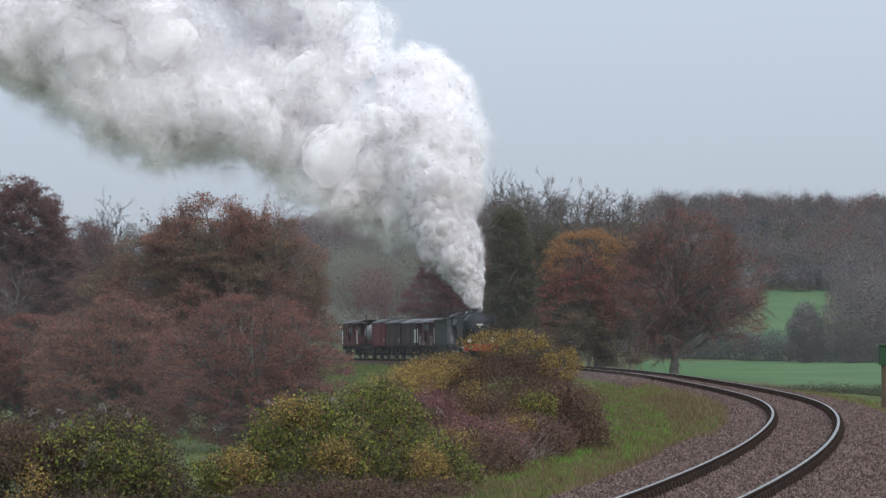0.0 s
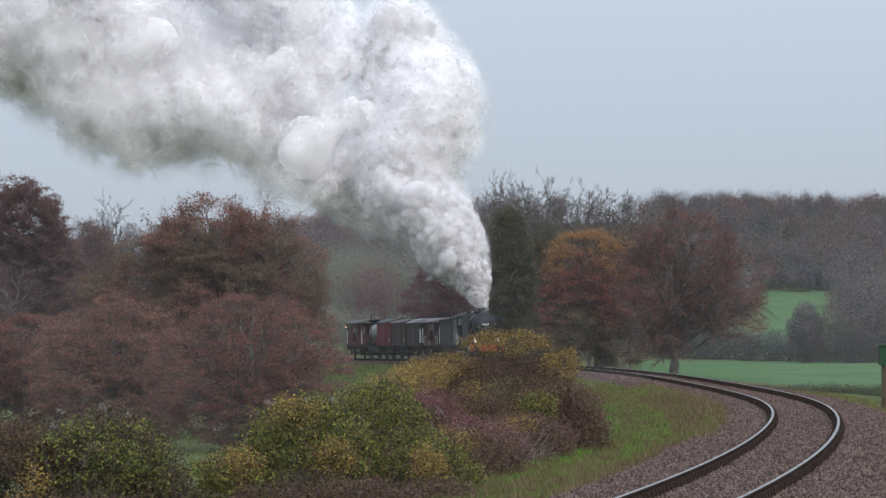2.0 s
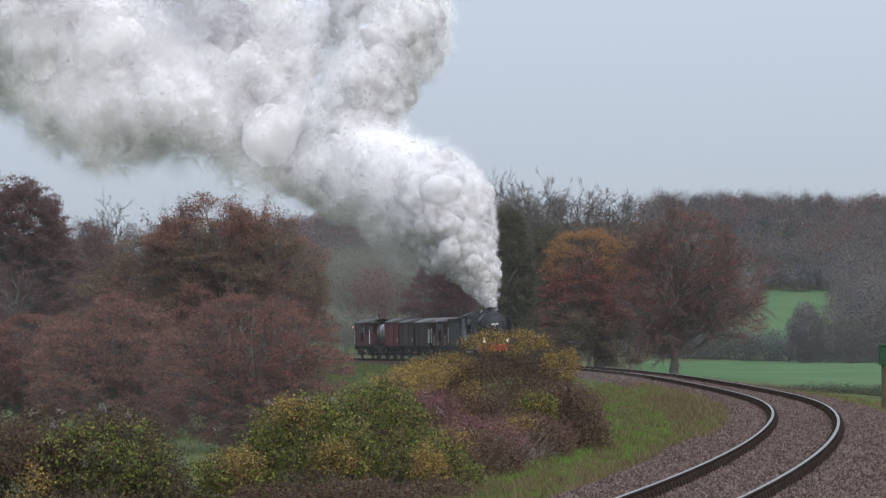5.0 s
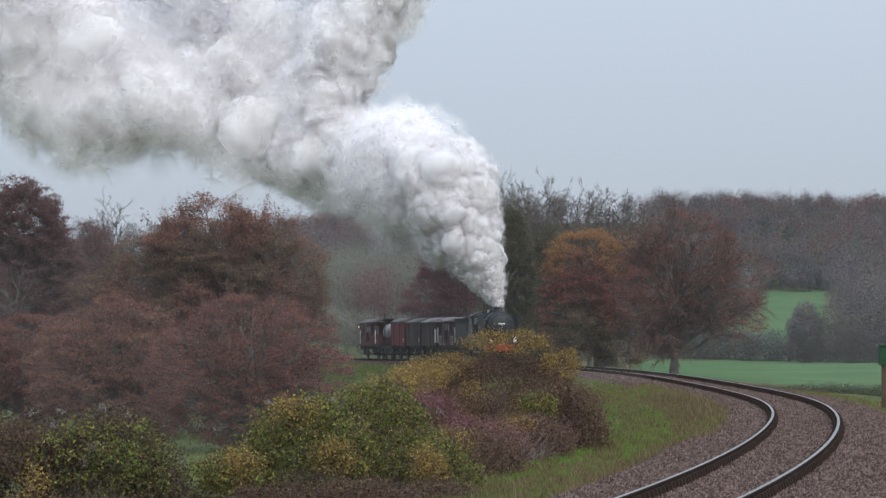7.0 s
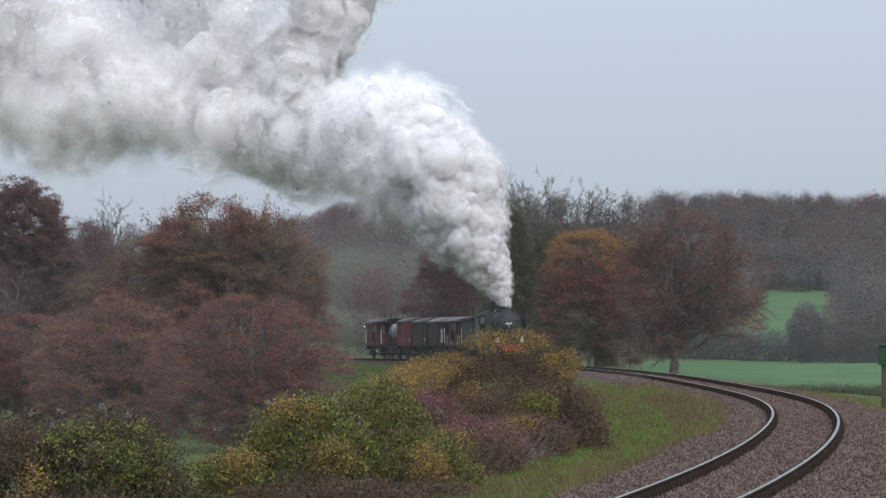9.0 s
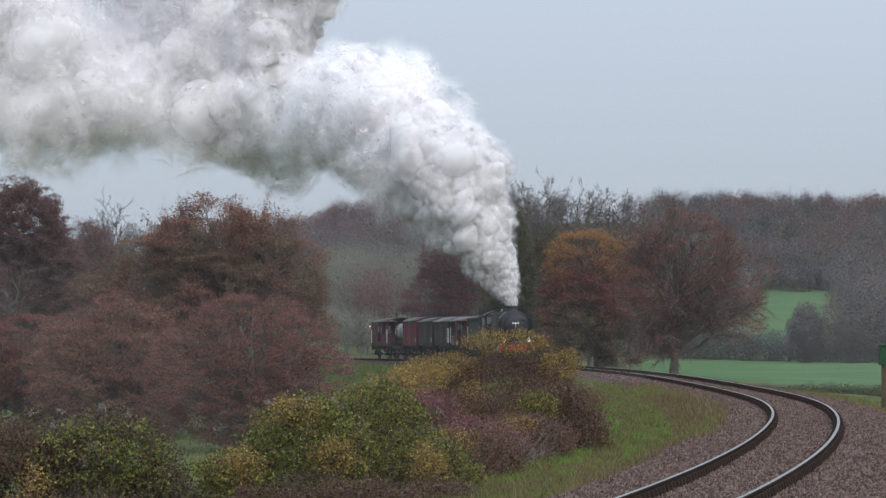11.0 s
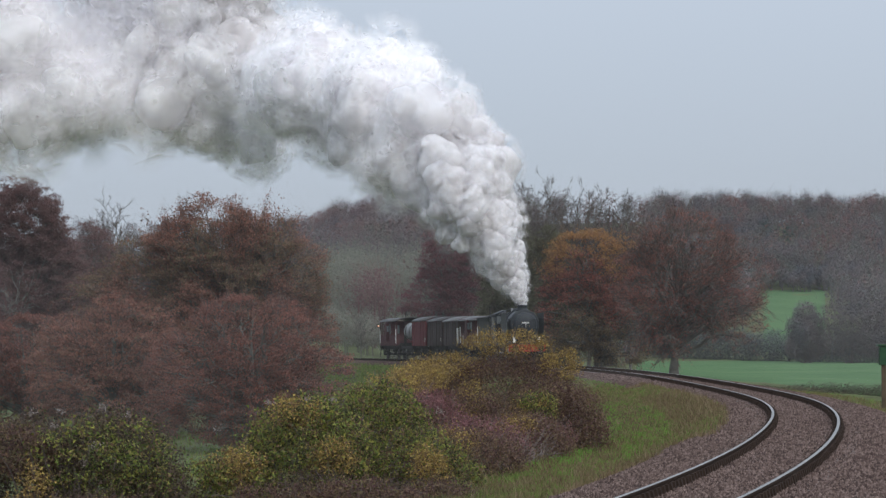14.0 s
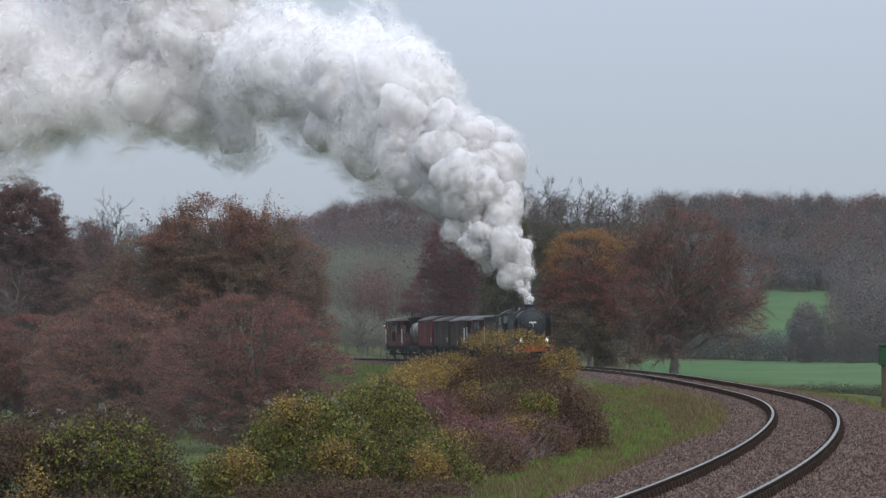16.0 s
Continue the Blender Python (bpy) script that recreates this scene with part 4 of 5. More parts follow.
# ---- sleepers, clips and loose stones, last of the setting ----
def sleepers():
    bm = bmesh.new()
    bmesh.ops.create_cube(bm, size=1.0, matrix=Matrix.Translation((0, 0, -0.235)) @ Matrix.Diagonal((2.5, 0.25, 0.15, 1)))
    me = bpy.data.meshes.new("sleeper")
    bm.to_mesh(me)
    bm.free()
    me.materials.append(M_SLEEPER)
    s = 2.0
    for i in range(290):
        x, y, z, th = (float(a) for a in on_line(s))
        part_mesh("sleeper", me, track, at=pose(x, y, z, 0, math.degrees(-CANT / 1.5), -math.degrees(th)))
        s += 0.66


sleepers()


def clips():
    """Spring clips on both sides of both rails, too many to count."""
    shape = np.array([(-1, -1, 0), (1, -1, 0), (1, 1, 0), (-1, 1, 0), (-0.5, -1, 1), (0.5, -1, 1), (0.5, 1, 1), (-0.5, 1, 1)]) * [0.05, 0.06, 0.115]
    faces = np.array([(0, 1, 5, 4), (1, 2, 6, 5), (2, 3, 7, 6), (3, 0, 4, 7), (4, 5, 6, 7)])
    s = np.arange(2.0, 140, 0.33)
    x, y, z, th = on_line(s)
    pairs = []
    for q in (-0.835, -0.67, 0.67, 0.835):
        c = np.stack([x + q * np.cos(th), y - q * np.sin(th), z - 0.155 + q * CANT / 1.5], 1)
        rot = np.stack([np.stack([np.cos(th), -np.sin(th), 0 * th], 1), np.stack([np.sin(th), np.cos(th), 0 * th], 1), np.stack([0 * th, 0 * th, 0 * th + 1], 1)], 1)
        v = c[:, None] + np.einsum("kj,njm->nkm", shape, rot)
        pairs.append((v.reshape(-1, 3), (faces[None] + 8 * np.arange(len(s))[:, None, None]).reshape(-1, 4)))
    me = mesh_of("rail_clip", *join_arrays(pairs), M_RAIL_SIDE)
    ob = part_mesh("rail_clip", me, track)
    tagged(ob, kind="stuff")


clips()


def stones():
    rng = rng_of(71)
    base = np.array([(1, 0, -0.3), (0, 1, -0.3), (-1, 0, -0.3), (0, -1, -0.3), (0, 0, 0.9)], float)
    faces = np.array([(0, 1, 4), (1, 2, 4), (2, 3, 4), (3, 0, 4)])
    n = 135000
    s = 14 + 110 * rng.uniform(0, 1, n) ** 1.7
    q = rng.uniform(-3.5, 3.6, n) + rng.normal(size=n) * 0.15
    q = np.where(np.abs(np.abs(q) - 0.7525) < 0.07, q + 0.2, q)
    x, y, z, th = on_line(s)
    h = np.interp(q, [-3.6, -2.9, -2.2, -1.6, 0, 1.6, 2.2, 3.0, 3.8], [-0.95, -0.5, -0.22, -0.17, -0.15, -0.17, -0.22, -0.5, -0.95])
    c = np.stack([x + q * np.cos(th), y - q * np.sin(th), z + h + q * CANT / 1.5 + 0.008], 1)
    size = rng.uniform(0.014, 0.033, n)[:, None, None]
    v = c[:, None] + (base[None] * rng.uniform(0.6, 1.3, (n, 5, 1)) + rng.normal(size=(n, 5, 3)) * 0.25) * size
    f = (faces[None] + 5 * np.arange(n)[:, None, None]).reshape(-1, 3)
    ob = new("ballast_stones", mesh_of("ballast_stones", v.reshape(-1, 3), f, M_STONE))
    tagged(ob, "loose angular pinkish-grey ballast stones", "stones", kind="stuff")


stones()


# ---- the goods train ----
M_BLACK = material("sooty_black_paint", [(0.013, 0.016, 0.020), (0.028, 0.033, 0.039)], rough=0.55, scale=3, spec=0.25, bump=0.05)
M_FRAME = material("dirty_underframe", [(0.024, 0.023, 0.023), (0.048, 0.043, 0.040)], rough=0.85, scale=4)
M_RED_BEAM = material("red_buffer_beam", [(0.30, 0.03, 0.022), (0.38, 0.05, 0.03)], rough=0.55, scale=4)
M_VAN_BROWN = material("dark_brown_van_paint", [(0.040, 0.029, 0.028), (0.078, 0.052, 0.048)], rough=0.75, scale=2, second=(0.05, 0.04, 0.038), bump_scale=9)
M_VAN_RED = material("bauxite_red_van_paint", [(0.120, 0.026, 0.032), (0.165, 0.040, 0.044)], rough=0.7, scale=2, second=(0.09, 0.02, 0.024), bump_scale=9)
M_VAN_MAROON = material("weathered_maroon_planks", [(0.066, 0.028, 0.031), (0.108, 0.047, 0.048)], rough=0.75, scale=2)
M_ROOF = material("grey_canvas_roof", [(0.075, 0.072, 0.074), (0.190, 0.185, 0.185)], rough=0.7, scale=1.5)
M_DARK_ROOF = material("sooty_van_roof", [(0.035, 0.033, 0.034), (0.085, 0.080, 0.080)], rough=0.75, scale=1.5)
M_TANK = material("grey_tank_paint", [(0.150, 0.150, 0.150), (0.260, 0.260, 0.262)], rough=0.5, scale=2, second=(0.25, 0.25, 0.25), bump_scale=5)
M_WHITE = material("white_paint", [(0.7, 0.7, 0.69), (0.82, 0.82, 0.8)], rough=0.5, scale=8)
M_LINING = material("cream_lining_paint", [(0.3, 0.26, 0.22), (0.4, 0.36, 0.3)], rough=0.6, scale=6)
M_COAL = material("coal", [(0.012, 0.012, 0.013), (0.03, 0.03, 0.032)], rough=0.5, scale=6, island=0.5)
M_STEEL = material("bright_steel", [(0.3, 0.3, 0.3), (0.45, 0.45, 0.44)], rough=0.4, metal=0.9, scale=6)
M_GREY_STEEL = material("soot_greyed_steel", [(0.020, 0.023, 0.025), (0.042, 0.047, 0.049)], rough=0.55, scale=2, second=(0.04, 0.04, 0.042), bump_scale=6)
# pale colour stands in for daylight reflected in and seen through the panes
M_GLASS_DAYLIT = material("daylit_window_glass", [(0.16, 0.175, 0.18), (0.24, 0.255, 0.26)], rough=0.12, scale=2, spec=0.6)
M_TYRE = material("worn_wheel_tyre", [(0.12, 0.11, 0.10), (0.2, 0.18, 0.17)], rough=0.5, metal=0.6, scale=6)


def glow_material(name, color, power):
    m = bpy.data.materials.new(name)
    m.use_nodes = True
    b = m.node_tree.nodes["Principled BSDF"]
    b.inputs["Base Color"].default_value = (*color, 1)
    b.inputs["Emission Color"].default_value = (*color, 1)
    b.inputs["Emission Strength"].default_value = power
    return m


M_LAMP = glow_material("lit_oil_lamp", (1.0, 0.5, 0.3), 1.6)
M_LAMP_CLEAR = glow_material("lit_white_lamp", (1.0, 0.95, 0.85), 0.5)


def box(bm, x, y, z, sx, sy, sz, bevel=0.0, turn=None):
    """A bevelled box centred at x, y and z, of full sizes."""
    m = Matrix.Translation((x, y, z)) @ (turn or Matrix()) @ Matrix.Diagonal((sx, sy, sz, 1))
    made = bmesh.ops.create_cube(bm, size=1.0, matrix=m)
    if bevel:
        edges = list({e for v in made["verts"] for e in v.link_edges})
        bmesh.ops.bevel(bm, geom=edges, offset=bevel, segments=2, affect="EDGES", profile=0.6)
    return bm


def drum(bm, x, y, z, r, length, axis="y", segments=28, r2=None):
    """A cylinder or cone with its axis along x, y or z."""
    turn = {"x": Matrix.Rotation(radians(90), 4, "Y"), "y": Matrix.Rotation(radians(-90), 4, "X"), "z": Matrix()}[axis]
    bmesh.ops.create_cone(bm, cap_ends=True, segments=segments, radius1=r, radius2=r if r2 is None else r2, depth=length, matrix=Matrix.Translation((x, y, z)) @ turn)
    return bm


def lathe(bm, rings, axis_at, axis="y", segments=28):
    """Turned shape: rings of (position along the axis, radius)."""
    loops = []
    for pos, r in rings:
        loop = []
        for i in range(segments):
            a = 2 * math.pi * i / segments
            c, s = math.cos(a) * r, math.sin(a) * r
            co = {"y": (c, pos, s), "z": (c, s, pos), "x": (pos, c, s)}[axis]
            loop.append(bm.verts.new(Vector(axis_at) + Vector(co)))
        loops.append(loop)
    for a, b in zip(loops[:-1], loops[1:]):
        for i in range(segments):
            bm.faces.new((a[i], a[(i + 1) % segments], b[(i + 1) % segments], b[i]))
    bm.faces.new(loops[0][::-1])
    bm.faces.new(loops[-1])
    bmesh.ops.recalc_face_normals(bm, faces=bm.faces)
    return bm


def arched_roof(width, length, rise, z, thick=0.05, steps=12, y=0.0):
    """A curved roof sheet with thickness, along y."""
    bm = bmesh.new()
    rows = []
    for yy in (y - length / 2, y + length / 2):
        up, low = [], []
        for i in range(steps + 1):
            u = i / steps * 2 - 1
            h = z + rise * (1 - u * u)
            up.append(bm.verts.new((u * width / 2, yy, h + thick)))
            low.append(bm.verts.new((u * width / 2, yy, h)))
        rows.append((up, low))
    (u0, l0), (u1, l1) = rows
    for i in range(steps):
        bm.faces.new((u0[i], u0[i + 1], u1[i + 1], u1[i]))
        bm.faces.new((l0[i + 1], l0[i], l1[i], l1[i + 1]))
        bm.faces.new((u0[i + 1], u0[i], l0[i], l0[i + 1]))
        bm.faces.new((u1[i], u1[i + 1], l1[i + 1], l1[i]))
    bm.faces.new((u0[0], u1[0], l1[0], l0[0]))
    bm.faces.new((u1[-1], u0[-1], l0[-1], l1[-1]))
    bmesh.ops.recalc_face_normals(bm, faces=bm.faces)
    return bm


ROLLING = []


def wheelset(parent, y, r=0.47, spokes=0):
    """Two wheels on their axle, turning about x; the pose is kept for the rolling motion."""
    axle = part("wheelset", drum(bmesh.new(), 0, 0, 0, 0.075, 1.95, "x", 10), M_FRAME, parent, at=pose(0, y, r))
    for sx in (-0.72, 0.72):
        bm = bmesh.new()
        lathe(bm, [(sx - 0.065, r * 0.97), (sx - 0.06, r), (sx + 0.06, r), (sx + 0.065, r * 0.95)], (0, 0, 0), "x", 28)
        part("tyre", bm, M_TYRE, axle)
        bm = bmesh.new()
        drum(bm, sx, 0, 0, r * 0.24, 0.16, "x", 12)
        for i in range(spokes or 8):
            turn = Matrix.Rotation(2 * math.pi * i / (spokes or 8), 4, "X")
            box(bm, *(turn @ Vector((sx, 0, r * 0.55))), 0.15, r * 0.12, r * 0.7, turn=turn)
        part("wheel_centre", bm, M_FRAME, axle)
    ROLLING.append((axle, y, r))
    return axle


def buffers(parent, y, way, mat=M_FRAME):
    for sx in (-0.87, 0.87):
        bm = lathe(bmesh.new(), [(0, 0.13), (0.06, 0.13), (0.08, 0.09), (0.3, 0.075), (0.32, 0.05), (0.46, 0.05), (0.47, 0.2), (0.5, 0.22), (0.52, 0.2)], (0, 0, 0), "y", 14)
        if way < 0:
            bmesh.ops.rotate(bm, verts=bm.verts, cent=(0, 0, 0), matrix=Matrix.Rotation(math.pi, 3, "Z"))
        part("buffer", bm, mat, parent, at=pose(sx, y, 1.05))


def chassis(parent, length, base):
    """Underframe, axle guards with springs, wheels, buffers and couplings of a four-wheeled wagon."""
    bm = bmesh.new()
    for sx in (-0.9, 0.9):
        box(bm, sx, 0, 1.03, 0.1, length, 0.24, 0.01)
    for sy in (-1, 1):
        box(bm, 0, sy * (length / 2 - 0.06), 1.03, 2.2, 0.12, 0.3, 0.01)
    box(bm, 0, 0, 1.03, 0.3, length, 0.2)
    part("underframe", bm, M_FRAME, parent)
    for sy in (-base / 2, base / 2):
        wheelset(parent, sy)
        for sx in (-1.0, 1.0):
            bm = bmesh.new()
            box(bm, sx, sy, 0.75, 0.05, 0.45, 0.55, 0.01)
            box(bm, sx * 1.03, sy, 0.5, 0.18, 0.24, 0.24, 0.03)
            for i in range(4):
                box(bm, sx * 1.03, sy, 0.66 + 0.035 * i, 0.1, 1.0 - 0.2 * i, 0.03)
            part("axlebox", bm, M_FRAME, parent)
    bm = bmesh.new()
    box(bm, 0, 0, 0.8, 1.1, base * 0.5, 0.3, 0.03)
    drum(bm, 0.35, -0.5, 0.62, 0.27, 0.5, "z", 14)
    for sy in (-base / 2 - 0.52, -base / 2 + 0.52, base / 2 - 0.52, base / 2 + 0.52):
        box(bm, 0, sy, 0.5, 1.7, 0.08, 0.1, 0.01)
        for sx in (-0.72, 0.72):
            box(bm, sx, sy, 0.6, 0.12, 0.12, 0.6, 0.02)
    part("brake_gear", bm, M_FRAME, parent)
    bm = bmesh.new()
    box(bm, -1.0, 0.2, 0.62, 0.04, base * 0.7, 0.06, turn=Matrix.Rotation(radians(4), 4, "X"))
    part("brake_lever", bm, M_FRAME, parent)
    buffers(parent, length / 2, 1)
    buffers(parent, -length / 2, -1)


def planked_side(parent, sx, y0, y1, z0, z1, mat, boards, upright=True):
    """A row of separate boards on a wagon side."""
    n = boards
    if upright:
        w = (y1 - y0) / n
        bm = bmesh.new()
        box(bm, 0, 0, 0, 0.04, w - 0.014, z1 - z0, 0.006)
    else:
        w = (z1 - z0) / n
        bm = bmesh.new()
        box(bm, 0, 0, 0, 0.04, y1 - y0, w - 0.014, 0.006)
    me = bpy.data.meshes.new("board")
    bm.to_mesh(me)
    bm.free()
    me.materials.append(mat)
    for i in range(n):
        at = pose(sx, y0 + (i + 0.5) * w, (z0 + z1) / 2) if upright else pose(sx, (y0 + y1) / 2, z0 + (i + 0.5) * w)
        part_mesh("board", me, parent, at=at)


def goods_van(label, mat, roof_mat, length=6.3, height=3.42, upright=True, steps=False):
    """A planked box van with doors, ribs, curved roof and end ventilators."""
    van = empty("goods_van")
    tagged(van, label, "railway van", "wagons of the train")
    chassis(van, length, 3.05)
    body = part("body", box(bmesh.new(), 0, 0, (1.17 + height - 0.15) / 2, 2.36, length - 0.06, height - 0.15 - 1.17), mat, van)
    for sx in (-1.2, 1.2):
        planked_side(body, sx, -length / 2 + 0.03, -0.78, 1.2, height - 0.12, mat, 10 if upright else 9, upright)
        planked_side(body, sx, 0.78, length / 2 - 0.03, 1.2, height - 0.12, mat, 10 if upright else 9, upright)
        for sy in (-0.38, 0.38):
            bm = bmesh.new()
            box(bm, sx * 1.015, sy, (1.25 + height - 0.2) / 2, 0.06, 0.74, height - 0.2 - 1.25, 0.01)
            box(bm, sx * 1.045, sy, 1.6, 0.03, 0.72, 0.09)
            box(bm, sx * 1.045, sy, height - 0.6, 0.03, 0.72, 0.09)
            part("door", bm, mat, van)
        for sy in (-length / 2 + 0.08, -length * 0.3, -0.82, 0.82, length * 0.3, length / 2 - 0.08):
            part("rib", box(bmesh.new(), sx * 1.03, sy, (1.17 + height - 0.12) / 2, 0.07, 0.08, height - 0.15 - 1.17, 0.008), mat, van)
        # number and tare panels as plain bars
        bm = bmesh.new()
        for i, w in enumerate((0.55, 0.4)):
            box(bm, sx * 1.036, -length * 0.4, 1.75 - 0.17 * i, 0.012, w, 0.09)
        part("lettering", bm, M_LINING, van, "faded pale lettering")
    if steps:
        rungs = part("end_steps", box(bmesh.new(), -1.26, -length / 2 + 0.12, 1.98, 0.03, 0.22, 1.1), M_WHITE, van, "white painted end steps")
        for i in range(7):
            part("rung", box(bmesh.new(), -1.3, -length / 2 + 0.12, 1.5 + 0.16 * i, 0.1, 0.2, 0.085, 0.01), M_WHITE, rungs)
    for sy in (-1, 1):
        bm = bmesh.new()
        for sx in (-0.75, -0.25, 0.25, 0.75):
            box(bm, sx, sy * (length / 2 - 0.01), 2.2, 0.08, 0.08, 1.9, 0.008)
        box(bm, 0, sy * (length / 2 + 0.06), 2.95, 0.5, 0.16, 0.35, 0.03)
        part("end_ventilator", bm, mat, van)
    part("roof", arched_roof(2.62, length + 0.12, 0.34, height - 0.12), roof_mat, van, "grey curved roof", smooth=True)
    for sy in (-length * 0.33, 0, length * 0.33):
        part("roof_strip", box(bmesh.new(), 0, sy, height + 0.28, 0.9, 0.04, 0.025), roof_mat, van)
    return van


def tank_wagon():
    wagon = empty("tank_wagon")
    tagged(wagon, "pale grey cylindrical tank wagon on a black frame", "tank wagon", "wagons of the train")
    chassis(wagon, 6.0, 3.05)
    rings = [(-2.75, 0.35), (-2.7, 0.6), (-2.58, 0.72), (-2.4, 0.76), (2.4, 0.76), (2.58, 0.72), (2.7, 0.6), (2.75, 0.35)]
    tank = part("tank", lathe(bmesh.new(), rings, (0, 0, 2.38), "y", 36), M_TANK, wagon, smooth=True)
    for sy in (-1.7, 0, 1.7):
        bm = lathe(bmesh.new(), [(sy - 0.05, 0.775), (sy + 0.05, 0.775)], (0, 0, 2.38), "y", 36)
        part("strap", bm, M_FRAME, tank)
    part("manhole", lathe(bmesh.new(), [(2.95, 0.3), (3.22, 0.3), (3.24, 0.36), (3.28, 0.36), (3.34, 0.2)], (0, 0, 0), "z", 20), M_TANK, wagon, smooth=True)
    for sy in (-2.45, 2.45):
        bm = bmesh.new()
        for sx in (-1, 1):
            box(bm, sx * 0.62, sy, 1.6, 0.22, 0.16, 1.0, 0.01)
        box(bm, 0, sy, 1.3, 2.2, 0.2, 0.22, 0.01)
        part("saddle", bm, M_FRAME, wagon)
    for sx in (-1.08, 1.08):
        bm = bmesh.new()
        for sy in (-0.2, 0.2):
            box(bm, sx, sy, 2.3, 0.03, 0.03, 2.2)
        for i in range(7):
            box(bm, sx, 0, 1.3 + 0.32 * i, 0.03, 0.4, 0.03)
        part("ladder", bm, M_FRAME, wagon)
    return wagon


def brake_van(label, roof_mat, lit):
    """Goods guard's van: planked cabin with windows, open verandas with posts, step boards and lit side lamps."""
    van = empty("brake_van")
    tagged(van, label, "brake van", "wagons of the train")
    length, top = 7.4, 3.3 if lit else 3.08
    chassis(van, length, 4.9)
    part("cabin", box(bmesh.new(), 0, 0, (1.17 + top) / 2, 2.2, 2.7, top - 1.17), M_VAN_MAROON, van)
    for sx in (-1.14, 1.14):
        planked_side(van, sx, -1.35, 1.35, 1.2, top - 0.05, M_VAN_MAROON, 9)
        for sy in (-0.92, 0.92):
            bm = bmesh.new()
            box(bm, sx * 1.03, sy, 2.58, 0.06, 0.8, 0.92, 0.01)
            window = part("window", bm, M_VAN_MAROON, van)
            part("pane", box(bmesh.new(), sx * 1.05, sy, 2.58, 0.05, 0.64, 0.76), M_GLASS_DAYLIT, window)
        bm = box(bmesh.new(), sx * 1.13, 0, 2.35, 0.28, 0.75, 1.5, 0.05)
        lookout = part("lookout", bm, M_VAN_MAROON, van, "projecting side lookout")
        part("pane", box(bmesh.new(), sx * 1.14, -0.382, 2.65, 0.16, 0.02, 0.5), M_GLASS_DAYLIT, lookout)
        for sy in (-2.5, 2.5):
            planked_side(van, sx, sy - 1.13, sy + 1.13, 1.2, 2.05, M_VAN_MAROON, 8)
            bm = box(bmesh.new(), sx, sy, 2.1, 0.08, 2.3, 0.07, 0.01)
            part("veranda_rail", bm, M_VAN_MAROON, van)
        for sy in (-3.6, -2.85, -2.1, 2.1, 2.85, 3.6):
            part("post", box(bmesh.new(), sx, sy, 2.25, 0.09, 0.09, top - 1.2, 0.01), M_VAN_MAROON, van)
        for sy in (-3.55, 3.55):
            bm = bmesh.new()
            drum(bm, sx * 1.06, sy, 2.0, 0.035, 1.2, "z", 8)
            part("handrail", bm, M_WHITE, van, "white painted handrail")
            if sy < 0 or not lit:
                continue
            lamp = part("side_lamp", box(bmesh.new(), sx * 1.2, sy, 2.95, 0.16, 0.16, 0.26, 0.02), M_FRAME, van, "black oil side lamp, lit")
            bm = bmesh.new()
            drum(bm, sx * 1.2, sy + (0.09 if sy > 0 else -0.09), 2.93, 0.055, 0.02, "y", 14)
            part("lens", bm, M_LAMP, lamp, "glowing orange lens")
            bm = bmesh.new()
            drum(bm, sx * 1.2, sy - 0.09, 2.93, 0.06, 0.02, "y", 14)
            part("lens", bm, M_LAMP, lamp, "glowing orange lens")
        if not lit:
            for sy in (-2.2, 0.95, 2.5):
                bm = bmesh.new()
                for dy, dz, wy, wz in ((0, 0.3, 0.6, 0.07), (0, -0.3, 0.6, 0.07), (-0.3, 0, 0.07, 0.66), (0.3, 0, 0.07, 0.66)):
                    box(bm, sx * 1.05, sy + dy, 1.62 + dz, 0.05, wy, wz, 0.01)
                part("grab_rail", bm, M_LINING, van, "pale painted grab rail")
        for z, w in ((0.5, 6.6), (0.85, 6.6)):
            part("step_board", box(bmesh.new(), sx * 1.08, 0, z, 0.25, w, 0.04, 0.008), M_FRAME, van)
    for sy in (-1.37, 1.37):
        for sx in (-0.68, 0.68):
            window = part("window", box(bmesh.new(), sx, sy, 2.6, 0.6, 0.05, 0.86, 0.01), M_VAN_MAROON, van)
            part("pane", box(bmesh.new(), sx, sy * 1.02, 2.6, 0.46, 0.03, 0.72), M_GLASS_DAYLIT, window)
    for sy in (-3.62, 3.62):
        bm = box(bmesh.new(), 0, sy, 1.62, 2.2, 0.06, 0.86, 0.01)
        part("end_panel", bm, M_VAN_MAROON, van)
        for sx in (-0.4, 0.4):
            part("post", box(bmesh.new(), sx, sy, 2.25, 0.08, 0.08, top - 1.2, 0.01), M_VAN_MAROON, van)
    part("floor", box(bmesh.new(), 0, 0, 1.2, 2.3, length - 0.05, 0.07), M_FRAME, van)
    part("roof", arched_roof(2.6, length + 0.2, 0.32, top - 0.05), roof_mat, van, "sooty grey curved roof", smooth=True)
    bm = lathe(bmesh.new(), [(3.5, 0.07), (4.0, 0.07), (4.02, 0.1), (4.06, 0.1)], (0.5, 0.4, 0), "z", 12)
    part("stove_pipe", bm, M_FRAME, van)
    return van


def head_lamp(parent, x, y, z):
    lamp = part("head_lamp", lathe(bmesh.new(), [(0, 0.1), (0.02, 0.11), (0.24, 0.11), (0.26, 0.08), (0.31, 0.06), (0.33, 0.08), (0.38, 0.02)], (x, y, z), "z", 14), M_WHITE, parent, "white-painted oil head lamp", smooth=True)
    bm = bmesh.new()
    drum(bm, x, y - 0.115, z + 0.13, 0.07, 0.05, "y", 14)
    part("lens", bm, M_LAMP_CLEAR, lamp)
    return lamp


